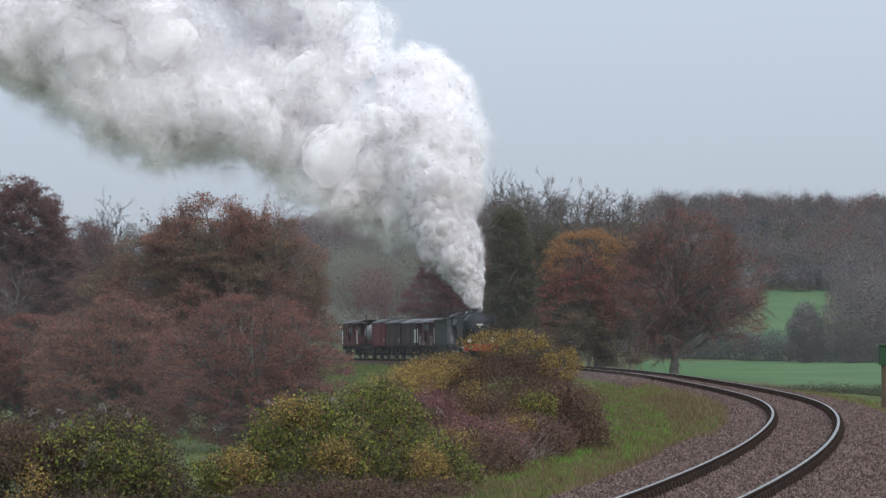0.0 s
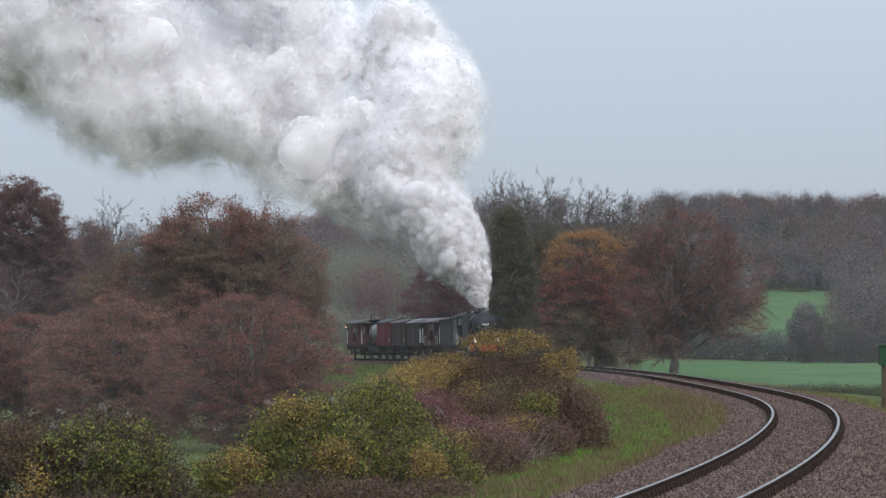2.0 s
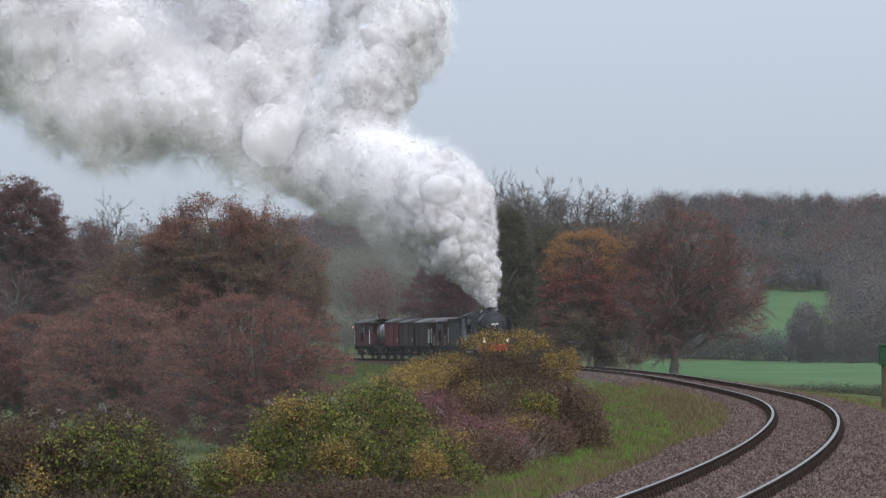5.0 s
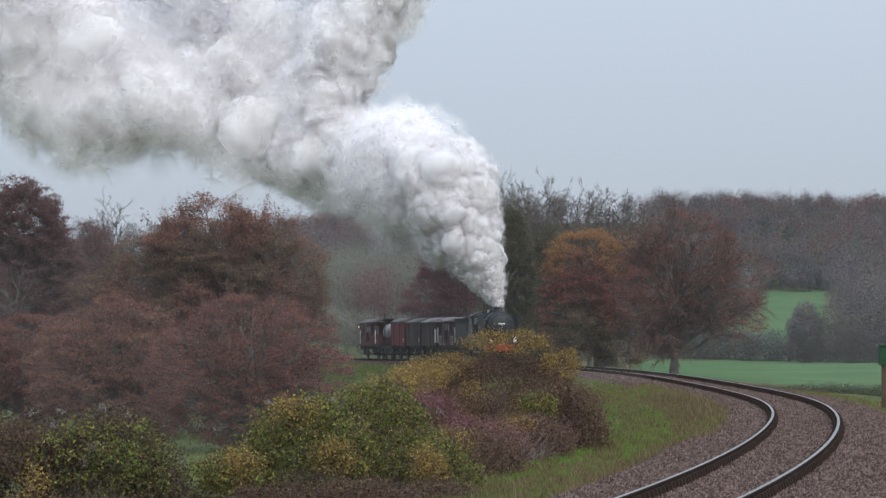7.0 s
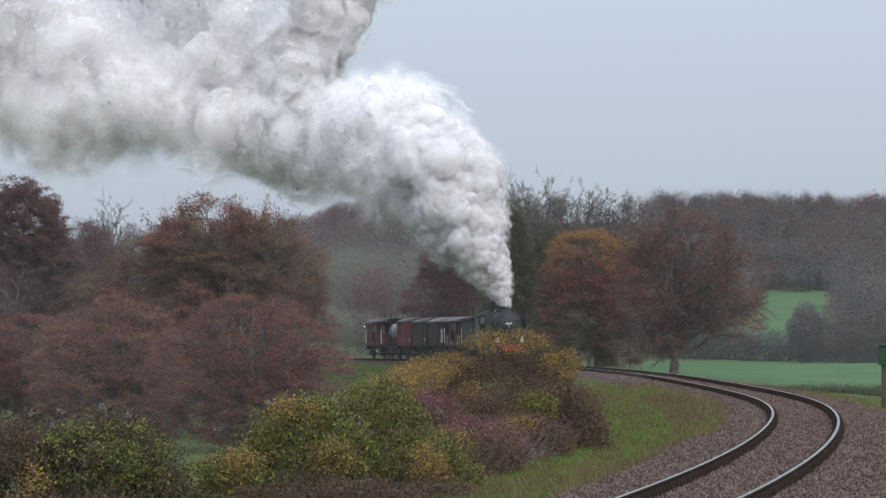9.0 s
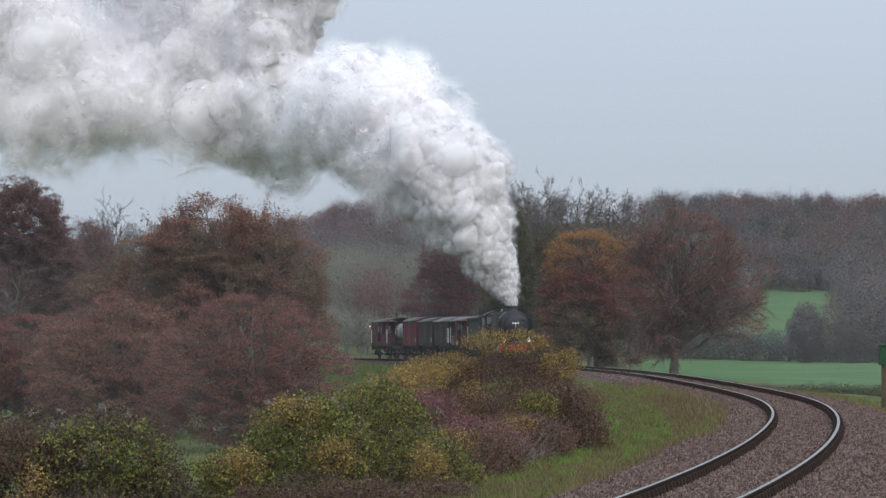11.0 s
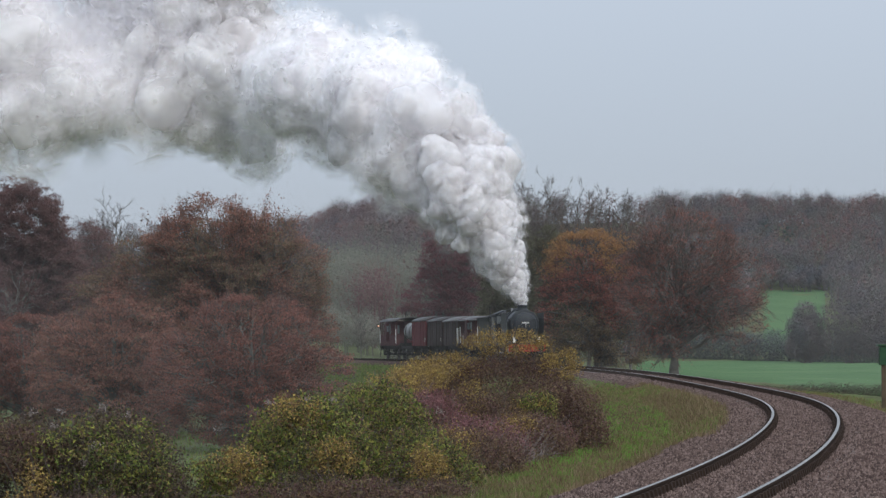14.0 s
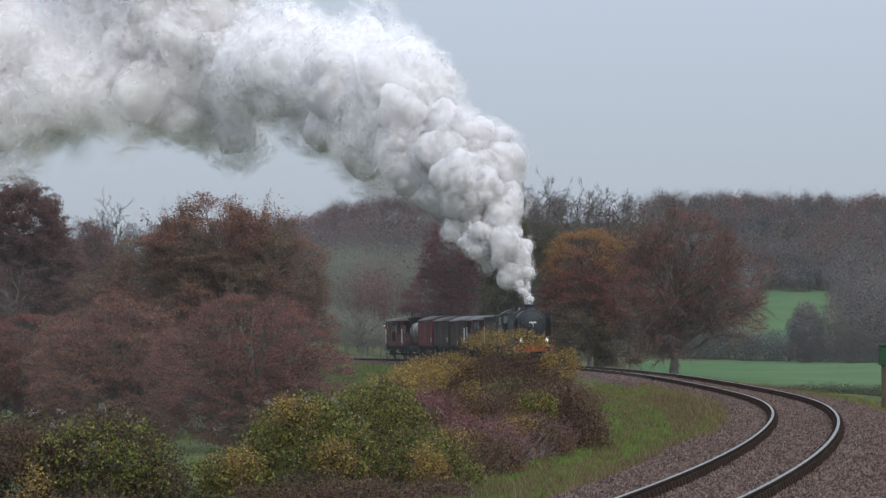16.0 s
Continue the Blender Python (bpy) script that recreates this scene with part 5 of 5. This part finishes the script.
def locomotive():
    """Tender engine, smokebox towards -y. Origin on the rails below the buffer beam."""
    eng = empty("steam_locomotive")
    tagged(eng, "black steam locomotive with smoke deflectors, working hard", "steam locomotive")
    axis_z = 2.66
    part("boiler", lathe(bmesh.new(), [(2.5, 0.86), (4.0, 0.9), (5.4, 0.94)], (0, 0, axis_z), "y", 40), M_BLACK, eng, smooth=True)
    for y in (2.55, 3.4, 4.3, 5.2):
        part("boiler_band", lathe(bmesh.new(), [(y - 0.03, 0.952), (y + 0.03, 0.952)], (0, 0, axis_z), "y", 40), M_STEEL if y == 2.55 else M_BLACK, eng)
    box_bm = lathe(bmesh.new(), [(0.72, 0.94), (0.75, 0.98), (2.5, 0.98)], (0, 0, axis_z), "y", 40)
    part("smokebox", box_bm, M_BLACK, eng, smooth=True)
    door = part("smokebox_door", lathe(bmesh.new(), [(0.42, 0.1), (0.46, 0.35), (0.54, 0.66), (0.64, 0.8), (0.72, 0.83)], (0, 0, axis_z - 0.02), "y", 36), M_BLACK, eng, "domed black smokebox door", smooth=True)
    for dz in (-0.28, 0.3):
        part("hinge_strap", box(bmesh.new(), 0.25, 0.52, axis_z + dz, 0.95, 0.05, 0.07, 0.01), M_BLACK, door)
    bm = bmesh.new()
    drum(bm, 0, 0.38, axis_z, 0.05, 0.12, "y", 10)
    box(bm, 0.0, 0.35, axis_z - 0.1, 0.03, 0.03, 0.28)
    part("door_handle", bm, M_STEEL, door)
    plate = part("number_plate", box(bmesh.new(), 0, 0.44, axis_z + 0.1, 0.6, 0.05, 0.17, 0.01), M_BLACK, door, "black plate with pale raised figures")
    for i in range(5):
        part("figure_bar", box(bmesh.new(), -0.2 + 0.1 * i, 0.408, axis_z + 0.1, 0.06, 0.02, 0.11), M_WHITE, plate)
    part("chimney", lathe(bmesh.new(), [(3.58, 0.5), (3.68, 0.38), (3.76, 0.34), (3.88, 0.35), (3.92, 0.41), (3.97, 0.41), (3.98, 0.28), (3.9, 0.24)], (0, 1.7, 0), "z", 24), M_BLACK, eng, smooth=True)
    part("dome", lathe(bmesh.new(), [(3.5, 0.46), (3.6, 0.38), (3.66, 0.32), (3.76, 0.24), (3.8, 0.08)], (0, 3.6, 0), "z", 24), M_BLACK, eng, smooth=True)
    for sx in (-0.16, 0.16):
        part("safety_valve", lathe(bmesh.new(), [(3.45, 0.08), (3.7, 0.07), (3.72, 0.09), (3.8, 0.05)], (sx, 4.9, 0), "z", 12), M_STEEL, eng)
    part("firebox", box(bmesh.new(), 0, 4.8, 2.2, 1.5, 1.4, 1.4, 0.12), M_BLACK, eng)
    bm = bmesh.new()
    for sx in (-1.1, 1.1):
        box(bm, sx, 4.2, 1.42, 0.5, 6.2, 0.05)
        box(bm, sx * 1.22, 4.2, 1.36, 0.03, 6.2, 0.16)
    box(bm, 0, 0.75, 1.38, 2.6, 1.3, 0.05)
    part("running_plate", bm, M_BLACK, eng)
    part("buffer_beam", box(bmesh.new(), 0, 0.06, 1.05, 2.5, 0.1, 0.48, 0.015), M_RED_BEAM, eng, "bright red buffer beam")
    buffers(eng, 0.0, -1, M_BLACK)
    for sx in (-1.0, 1.0):
        part("smoke_deflector", box(bmesh.new(), sx * 1.27, 1.75, 2.45, 0.03, 2.3, 1.95, 0.008), M_GREY_STEEL, eng, "flat sooty smoke deflector plate")
        part("deflector_stay", box(bmesh.new(), sx * 1.05, 1.4, 3.0, 0.4, 0.04, 0.04), M_BLACK, eng)
        part("cylinder", lathe(bmesh.new(), [(0.9, 0.3), (0.92, 0.34), (2.2, 0.34), (2.22, 0.3)], (sx * 1.02, 0, 0.98), "y", 22), M_BLACK, eng, smooth=True)
        part("cylinder_cover", lathe(bmesh.new(), [(0.82, 0.12), (0.86, 0.25), (0.9, 0.28)], (sx * 1.02, 0, 0.98), "y", 18), M_STEEL, eng)
        part("coupling_rod", box(bmesh.new(), sx * 1.02, 4.6, 0.75, 0.06, 3.6, 0.12, 0.015), M_STEEL, eng)
        part("handrail", drum(bmesh.new(), sx * 0.93, 3.4, 3.0, 0.02, 4.0, "y", 8), M_STEEL, eng)
        cab = bmesh.new()
        box(cab, sx * 1.26, 6.35, 2.0, 0.04, 2.0, 1.2)
        box(cab, sx * 1.26, 5.55, 2.95, 0.04, 0.4, 0.75)
        box(cab, sx * 1.26, 7.1, 2.95, 0.04, 0.4, 0.75)
        box(cab, sx * 1.26, 6.35, 3.3, 0.04, 2.0, 0.2)
        side = part("cab_side", cab, M_GREY_STEEL, eng)
        part("cab_window", box(bmesh.new(), sx * 1.255, 6.35, 2.9, 0.02, 1.1, 0.6), M_GLASS_DAYLIT, side)
        part("front_window", box(bmesh.new(), sx * 1.0, 5.32, 3.0, 0.35, 0.03, 0.5, 0.02), M_GLASS_DAYLIT, eng)
        head_lamp(eng, sx * 0.86, 0.1, 1.42)
    part("cab_front", box(bmesh.new(), 0, 5.37, 2.4, 2.5, 0.05, 1.9), M_BLACK, eng)
    part("cab_roof", arched_roof(2.66, 2.1, 0.44, 3.24, y=6.45), M_BLACK, eng, "sooty grey cab roof", smooth=True)
    for y, r in ((1.3, 0.47), (2.9, 0.78), (4.6, 0.78), (6.3, 0.78)):
        wheelset(eng, y, r, 10 if r < 0.5 else 16)
    part("frames", box(bmesh.new(), 0, 3.9, 0.95, 1.2, 7.4, 0.5, 0.02), M_FRAME, eng)
    return eng


def tender():
    ten = empty("tender")
    tagged(ten, "soot-greyed short tender heaped with coal behind the engine", "tender", "wagons of the train")
    length = 4.6
    part("tank", box(bmesh.new(), 0, 0, 2.1, 2.5, length, 1.75, 0.05), M_GREY_STEEL, ten)
    for sx in (-1.27, 1.27):
        flare = bmesh.new()
        box(flare, sx * 1.03, 0, 3.08, 0.04, length, 0.3, turn=Matrix.Rotation(radians(12 if sx > 0 else -12), 4, "Y"))
        part("coal_plate", flare, M_BLACK, ten)
        part("step", box(bmesh.new(), sx * 0.97, -2.0, 0.7, 0.25, 0.35, 0.05), M_FRAME, ten)
        part("frame", box(bmesh.new(), sx * 0.86, 0, 0.95, 0.05, length - 0.2, 0.55, 0.01), M_FRAME, ten)
    rng = rng_of(41)
    bm = bmesh.new()
    for i in range(60):
        y, x = rng.uniform(-1.9, 1.6), rng.uniform(-0.95, 0.95)
        h = 3.0 + 0.55 * (1 - (x / 1.1) ** 2) * (1 - abs(y + 0.2) / 3)
        r = rng.uniform(0.16, 0.32)
        bmesh.ops.create_icosphere(bm, subdivisions=1, radius=r, matrix=Matrix.Translation((x, y, h - 0.1)) @ Euler(rng.uniform(0, 6, 3)).to_matrix().to_4x4() @ Matrix.Diagonal((1, 0.8, 0.7, 1)))
    part("coal", bm, M_COAL, ten, "heap of black coal")
    part("underframe", box(bmesh.new(), 0, 0, 1.1, 2.4, length + 0.2, 0.18, 0.02), M_FRAME, ten)
    for y in (-1.4, 0, 1.4):
        wheelset(ten, y, 0.6, 10)
    buffers(ten, length / 2, 1)
    return ten


# the train's makeup: each vehicle and how far its middle (the engine: its beam) trails the front beam
TRAIN = [
    (locomotive(), 0.0),
    (tender(), 9.95),
    (brake_van("maroon brake van with white handrails behind the tender", M_ROOF, False), 16.4),
    (goods_van("dark brown planked goods van with white end steps", M_VAN_BROWN, M_ROOF, 6.2, 3.16, steps=True), 23.6),
    (goods_van("dark brown goods van with a sooty roof", M_VAN_BROWN, M_DARK_ROOF, 6.2, 3.2), 30.4),
    (goods_van("bauxite-red goods van with a dark roof", M_VAN_RED, M_DARK_ROOF, 6.0, 3.3, upright=False), 37.1),
    (tank_wagon(), 43.7),
    (brake_van("maroon-brown guard's brake van with open verandas and lit side lamps", M_DARK_ROOF, True), 51.0),
]


# ---- steam ----
def steam_lump(seed, level, caps, base=0.62):
    """A billowing lump of about unit radius: rounded caps upon a ball. Caps: (count, least width, most width, height)."""
    rng = rng_of(seed)
    bm = bmesh.new()
    bmesh.ops.create_icosphere(bm, subdivisions=level, radius=1.0)
    v = np.array([p.co for p in bm.verts], float)
    f = np.array([[p.index for p in face.verts] for face in bm.faces])
    bm.free()
    d = v / np.linalg.norm(v, axis=1)[:, None]
    r = np.full(len(v), base)
    for count, w0, w1, high in caps:
        c = rng.normal(size=(count, 3))
        c /= np.linalg.norm(c, axis=1)[:, None]
        w = rng.uniform(w0, w1, count)
        ang = np.arccos(np.clip(d @ c.T, -1, 1)) / w
        cap = np.sqrt(np.clip(1 - ang * ang, 0, 1)) * w * high
        # caps melt into each other a little where they meet
        r = r + np.log(np.exp(cap * 22).sum(1) / count * 3 + 1) / 22
    for k in range(5):
        c = rng.normal(size=3)
        r = r * (1 + 0.06 * np.sin(d @ c * rng.uniform(1.5, 3.5) + rng.uniform(0, 6.28)))
    return d * (r / np.percentile(r, 85))[:, None], f


def front_at(t):
    """How far along the line the front beam stands: the engine slowly gathers pace towards the eye."""
    gone = np.interp(t, [0, 4, 9, 12.5, 16], [0, 4.55, 11.4, 15.9, 20.7])
    return 178.5 - float(gone)


def chimney_at(t):
    x, y, z, th = on_line(front_at(max(t, 0)) + 1.7)
    return Vector((float(x), float(y), float(z) + 3.95)) + Vector((0.235, -1.2, 0)) * min(t, 0)


def vapour_lump(seed, level, caps, core, count, r0, r1, size, base=0.62):
    """A soft lump: a billowing core wrapped in loose flecks."""
    v, f = steam_lump(seed, level, caps, base)
    fv, ff, dens = flecks_of(count, r0, r1, size, seed + 5)
    shells = [v * k for k in core]
    n = len(shells)
    faces = [f + i * len(v) for i in range(n)] + [ff + n * len(v)]
    return np.concatenate(shells + [fv]), np.concatenate(faces), np.repeat([0, 1], [n * len(f), len(ff)]), np.concatenate([np.ones(n * len(v)), dens])


# metres downwind and up, by age in seconds, of steam that left the chimney at four times:
# the tall column, the weak beats after it, the fresh burst, and the steady pull
PLUME_AGES = [0, 0.4, 0.9, 1.6, 3, 5, 8, 12, 18, 26]
PLUME_TIMES = [-2.2, -0.6, 1.2, 5.5]
PLUME_LEFT = [[0, 0.6, 1.4, 1.8, 2.5, 3.2, 5.7, 9.0, 14, 21], [0, 0.6, 1.6, 3.6, 6.4, 9.8, 12.8, 17, 25, 33],
              [0, 0.7, 2.0, 2.8, 3.5, 5.6, 9.0, 12, 17, 24], [0, 0.9, 2.6, 3.6, 5.4, 8.0, 10.6, 13.5, 18.5, 25]]
PLUME_UP = [[0, 2.2, 4.6, 7.2, 11.5, 16, 22, 29, 38, 46], [0, 2.2, 4.6, 7.3, 9.2, 11, 13, 17, 24, 30],
            [0, 2.2, 4.4, 5.9, 7.4, 9.6, 13, 17, 19.5, 23], [0, 2.6, 5.6, 8.3, 11.1, 13.5, 15.6, 17.6, 20.5, 24]]


def drift(te, age):
    left = [float(np.interp(age, PLUME_AGES, row)) for row in PLUME_LEFT]
    up = [float(np.interp(age, PLUME_AGES, row)) for row in PLUME_UP]
    return float(np.interp(te, PLUME_TIMES, left)), float(np.interp(te, PLUME_TIMES, up))


def plume_width(te, age):
    wide = float(np.interp(age, [0, 0.25, 0.6, 1, 1.6, 3, 5, 8, 12, 20], [0.22, 0.8, 1.8, 2.6, 3.1, 3.9, 4.6, 5.3, 6.0, 7.0]))
    return wide * float(np.interp(te, [-1, 0, 2, 5], [0.95, 0.95, 1.25, 1.48]))


def build_steam():
    """Lumps of vapour that leave the chimney, rise, drift downwind and spread; each waits inside the jet until its turn."""
    plume = empty("steam_plume")
    tagged(plume, "billowing white steam plume rising from the chimney", "steam plume", kind="stuff")
    rng = rng_of(77)
    big, mid = (13, 0.5, 0.9, 0.6), (50, 0.25, 0.45, 0.45)
    small = [vapour_lump(120 + i, 2, (big, mid), (0.86,), 70, 0.76, 1.04, 0.32) for i in range(4)]
    middle = [vapour_lump(110 + i, 3, (big, mid), (0.93,), 70, 0.86, 1.03, 0.26) for i in range(5)]
    fine = [vapour_lump(100 + i, 3, (big, mid), (0.92,), 130, 0.85, 1.02, 0.25) for i in range(6)]
    soft = [vapour_lump(140 + i, 3, (big,), (0.8,), 110, 0.73, 1.07, 0.4) for i in range(6)]
    bank = [vapour_lump(160 + i, 3, (big,), (0.7,), 115, 0.66, 1.1, 0.45, 0.7) for i in range(6)]
    kinds = {}
    rows_of = []

    def puff(meshes, mat, r):
        k = int(rng.integers(len(meshes)))
        key = (id(meshes), k, mat.name)
        if key not in kinds:
            v, f, index, dens = meshes[k]
            kinds[key] = mesh_of("puff", v, f, [mat, M_VAPOUR_OLD if mat in (M_STEAM_OLD, M_STEAM_GREY_OLD) else M_VAPOUR], index, smooth=True)
            kinds[key].attributes.new("vapour_depth", "FLOAT", "POINT").data.foreach_set("value", dens.astype(np.float32))
        ob = part_mesh("puff", kinds[key], plume)
        stretch = rng.uniform(0.8, 1.2, 3)
        ob.scale = (r * stretch[0], r * stretch[1], r * stretch[2])
        return ob

    def stream(te, born, r, meshes, mat, fold):
        """One lump; fold: the ages between which it sinks into larger ones, and the share of its offset that stays."""
        ob = puff(meshes, mat, r)
        side = rng.normal(size=3)
        side *= rng.uniform(0.3, 1) ** 0.4 / np.linalg.norm(side)
        spin, turn0 = rng.uniform(-6, 6, 3), rng.uniform(0, 360, 3)
        pace = rng.normal() * 0.03
        rows = []
        for t in np.arange(0, 16.01, 0.5 if r < 1.4 else 1.0):
            left_at = min(te, t - born)
            age = t - left_at
            left, up = drift(left_at, age * (1 + pace))
            src = chimney_at(left_at)
            keep = 1 - (1 - fold[2]) * float(smooth(fold[0], fold[1], age))
            room = max(plume_width(left_at, age) - r * 0.85, 0.04)
            off = side * min(room, 1.5 + 1.3 * r) * keep * [0.85, 1.0, 0.8]
            rows.append((float(t), pose(src.x - left + off[0], src.y + 0.2 * left + off[1], src.z + up + off[2], *(turn0 + spin * (t - te)))))
        rows_of.append((ob, rows))

    def tint(te, t0, t1, part_grey):
        return M_STEAM_GREY if t0 < te < t1 and rng.uniform() < part_grey else M_STEAM

    def strong(te):
        """The beats falter for a moment before the fresh burst."""
        return not -0.7 < te < 0.25 or rng.uniform() < 0.45

    for te in np.arange(-0.6, 16.6, 0.07):
        stream(te, rng.uniform(0, 0.25), rng.uniform(0.24, 0.42), small, tint(te, 1.4, 3.9, 0.6), (0.5, 1.2, 0.12))
    for te in np.arange(-1.4, 16.6, 0.09):
        stream(te, rng.uniform(0.12, 0.55), rng.uniform(0.45, 0.75), small, tint(te, 1.2, 3.6, 0.6), (1.0, 2.2, 0.15))
    for te in np.arange(-3.0, 16.6, 0.13):
        if strong(te):
            stream(te, rng.uniform(0.35, 1.0), rng.uniform(0.8, 1.2), middle, tint(te, 1.0, 3.3, 0.5), (2.0, 4.5, 0.25))
    for te in np.arange(-5.0, 16.4, 0.12):
        if strong(te):
            stream(te, rng.uniform(0.7, 1.7), rng.uniform(1.2, 1.7), fine, tint(te, -9, -0.8, 0.75), (3.2, 5.5, 0.45) if te < -0.5 else (4.5, 9, 0.5))
    for te in np.concatenate([np.arange(-5.2, -0.8, 0.12), np.arange(-0.8, 15.6, 0.19)]):
        if strong(te):
            stream(te, rng.uniform(1.4, 2.8), rng.uniform(1.7, 2.4), fine, tint(te, -9, -0.8, 0.75), (3.6, 6.5, 0.5) if te < -0.5 else (7, 12, 0.6))
    for te in np.arange(-5.2, -0.4, 0.11):
        stream(te, rng.uniform(2.2, 3.2), rng.uniform(2.2, 3.0), soft, M_STEAM_GREY_OLD, (30, 40, 1))
    for te in np.arange(-0.4, 13.5, 0.28):
        stream(te, rng.uniform(3.6, 5.5), rng.uniform(2.4, 3.2), soft, M_STEAM_OLD, (30, 40, 1))
    # steam leaking from the cylinders, carried along with the engine
    v, f, dens = flecks_of(46, 0.1, 1.0, 0.4, 190)
    leak = mesh_of("steam_wisp", v * [0.5, 1.3, 1.1] + [-1.7, 3.0, 1.7], f, M_VAPOUR)
    leak.attributes.new("vapour_depth", "FLOAT", "POINT").data.foreach_set("value", (dens * 0.38).astype(np.float32))
    tagged(part_mesh("steam_wisp", leak, TRAIN[0][0], "thin leaking steam"), kind="stuff")
    # the older bank of steam, drifting off downwind: from its lower to its upper edge, by the distance downwind
    for x in np.arange(-46, -2.5, 0.36):
        x = x + rng.normal() * 0.5
        low = float(np.interp(x, [-50, -34, -29, -23.5, -14.6, -9.8, -4.5], [27, 22.4, 20.2, 16.4, 15.9, 12.8, 9.6]))
        high = float(np.interp(x, [-50, -12, -6.3, -2], [38, 36, 29.0, 24.0]))
        r = rng.uniform(2.3, 4.2) if x < -8 else rng.uniform(1.6, 2.6)
        z = rng.uniform(low + r * 0.75, max(high - r, low + r))
        if rng.uniform() < 0.4:
            z = low + r * rng.uniform(0.75, 1.1)
        ob = puff(bank, M_STEAM_OLD, r)
        v = np.array([-0.85, 0.12, 0.05 + 0.36 * float(smooth(-24, -8, x)) * float(smooth(25, 14, z))]) + rng.normal(size=3) * 0.05
        a = rng.uniform(0, 360, 3)
        p = np.array([x, 200 + rng.uniform(-3.5, 3.5), z])
        rows_of.append((ob, [(float(t), pose(*(p + v * t), *(a + 1.0 * t))) for t in (0, 4, 8, 12, 16)]))
    return rows_of


STEAM_ROWS = build_steam()


def motions():
    """The train along the line, its wheels, and the steam."""
    times = [0.5 * i for i in range(33)]
    for vehicle, back in TRAIN:
        rows = []
        for t in times:
            x, y, z, th = (float(v) for v in on_line(front_at(t) + back))
            rows.append((t, pose(x, y, z, 0, math.degrees(-CANT / 1.5), -math.degrees(th))))
        walk(vehicle, rows)
    for axle, y, r in ROLLING:
        walk(axle, [(t, pose(0, y, r, math.degrees((front_at(0) - front_at(t)) / r))) for t in times])
    for ob, rows in STEAM_ROWS:
        walk(ob, rows)


motions()
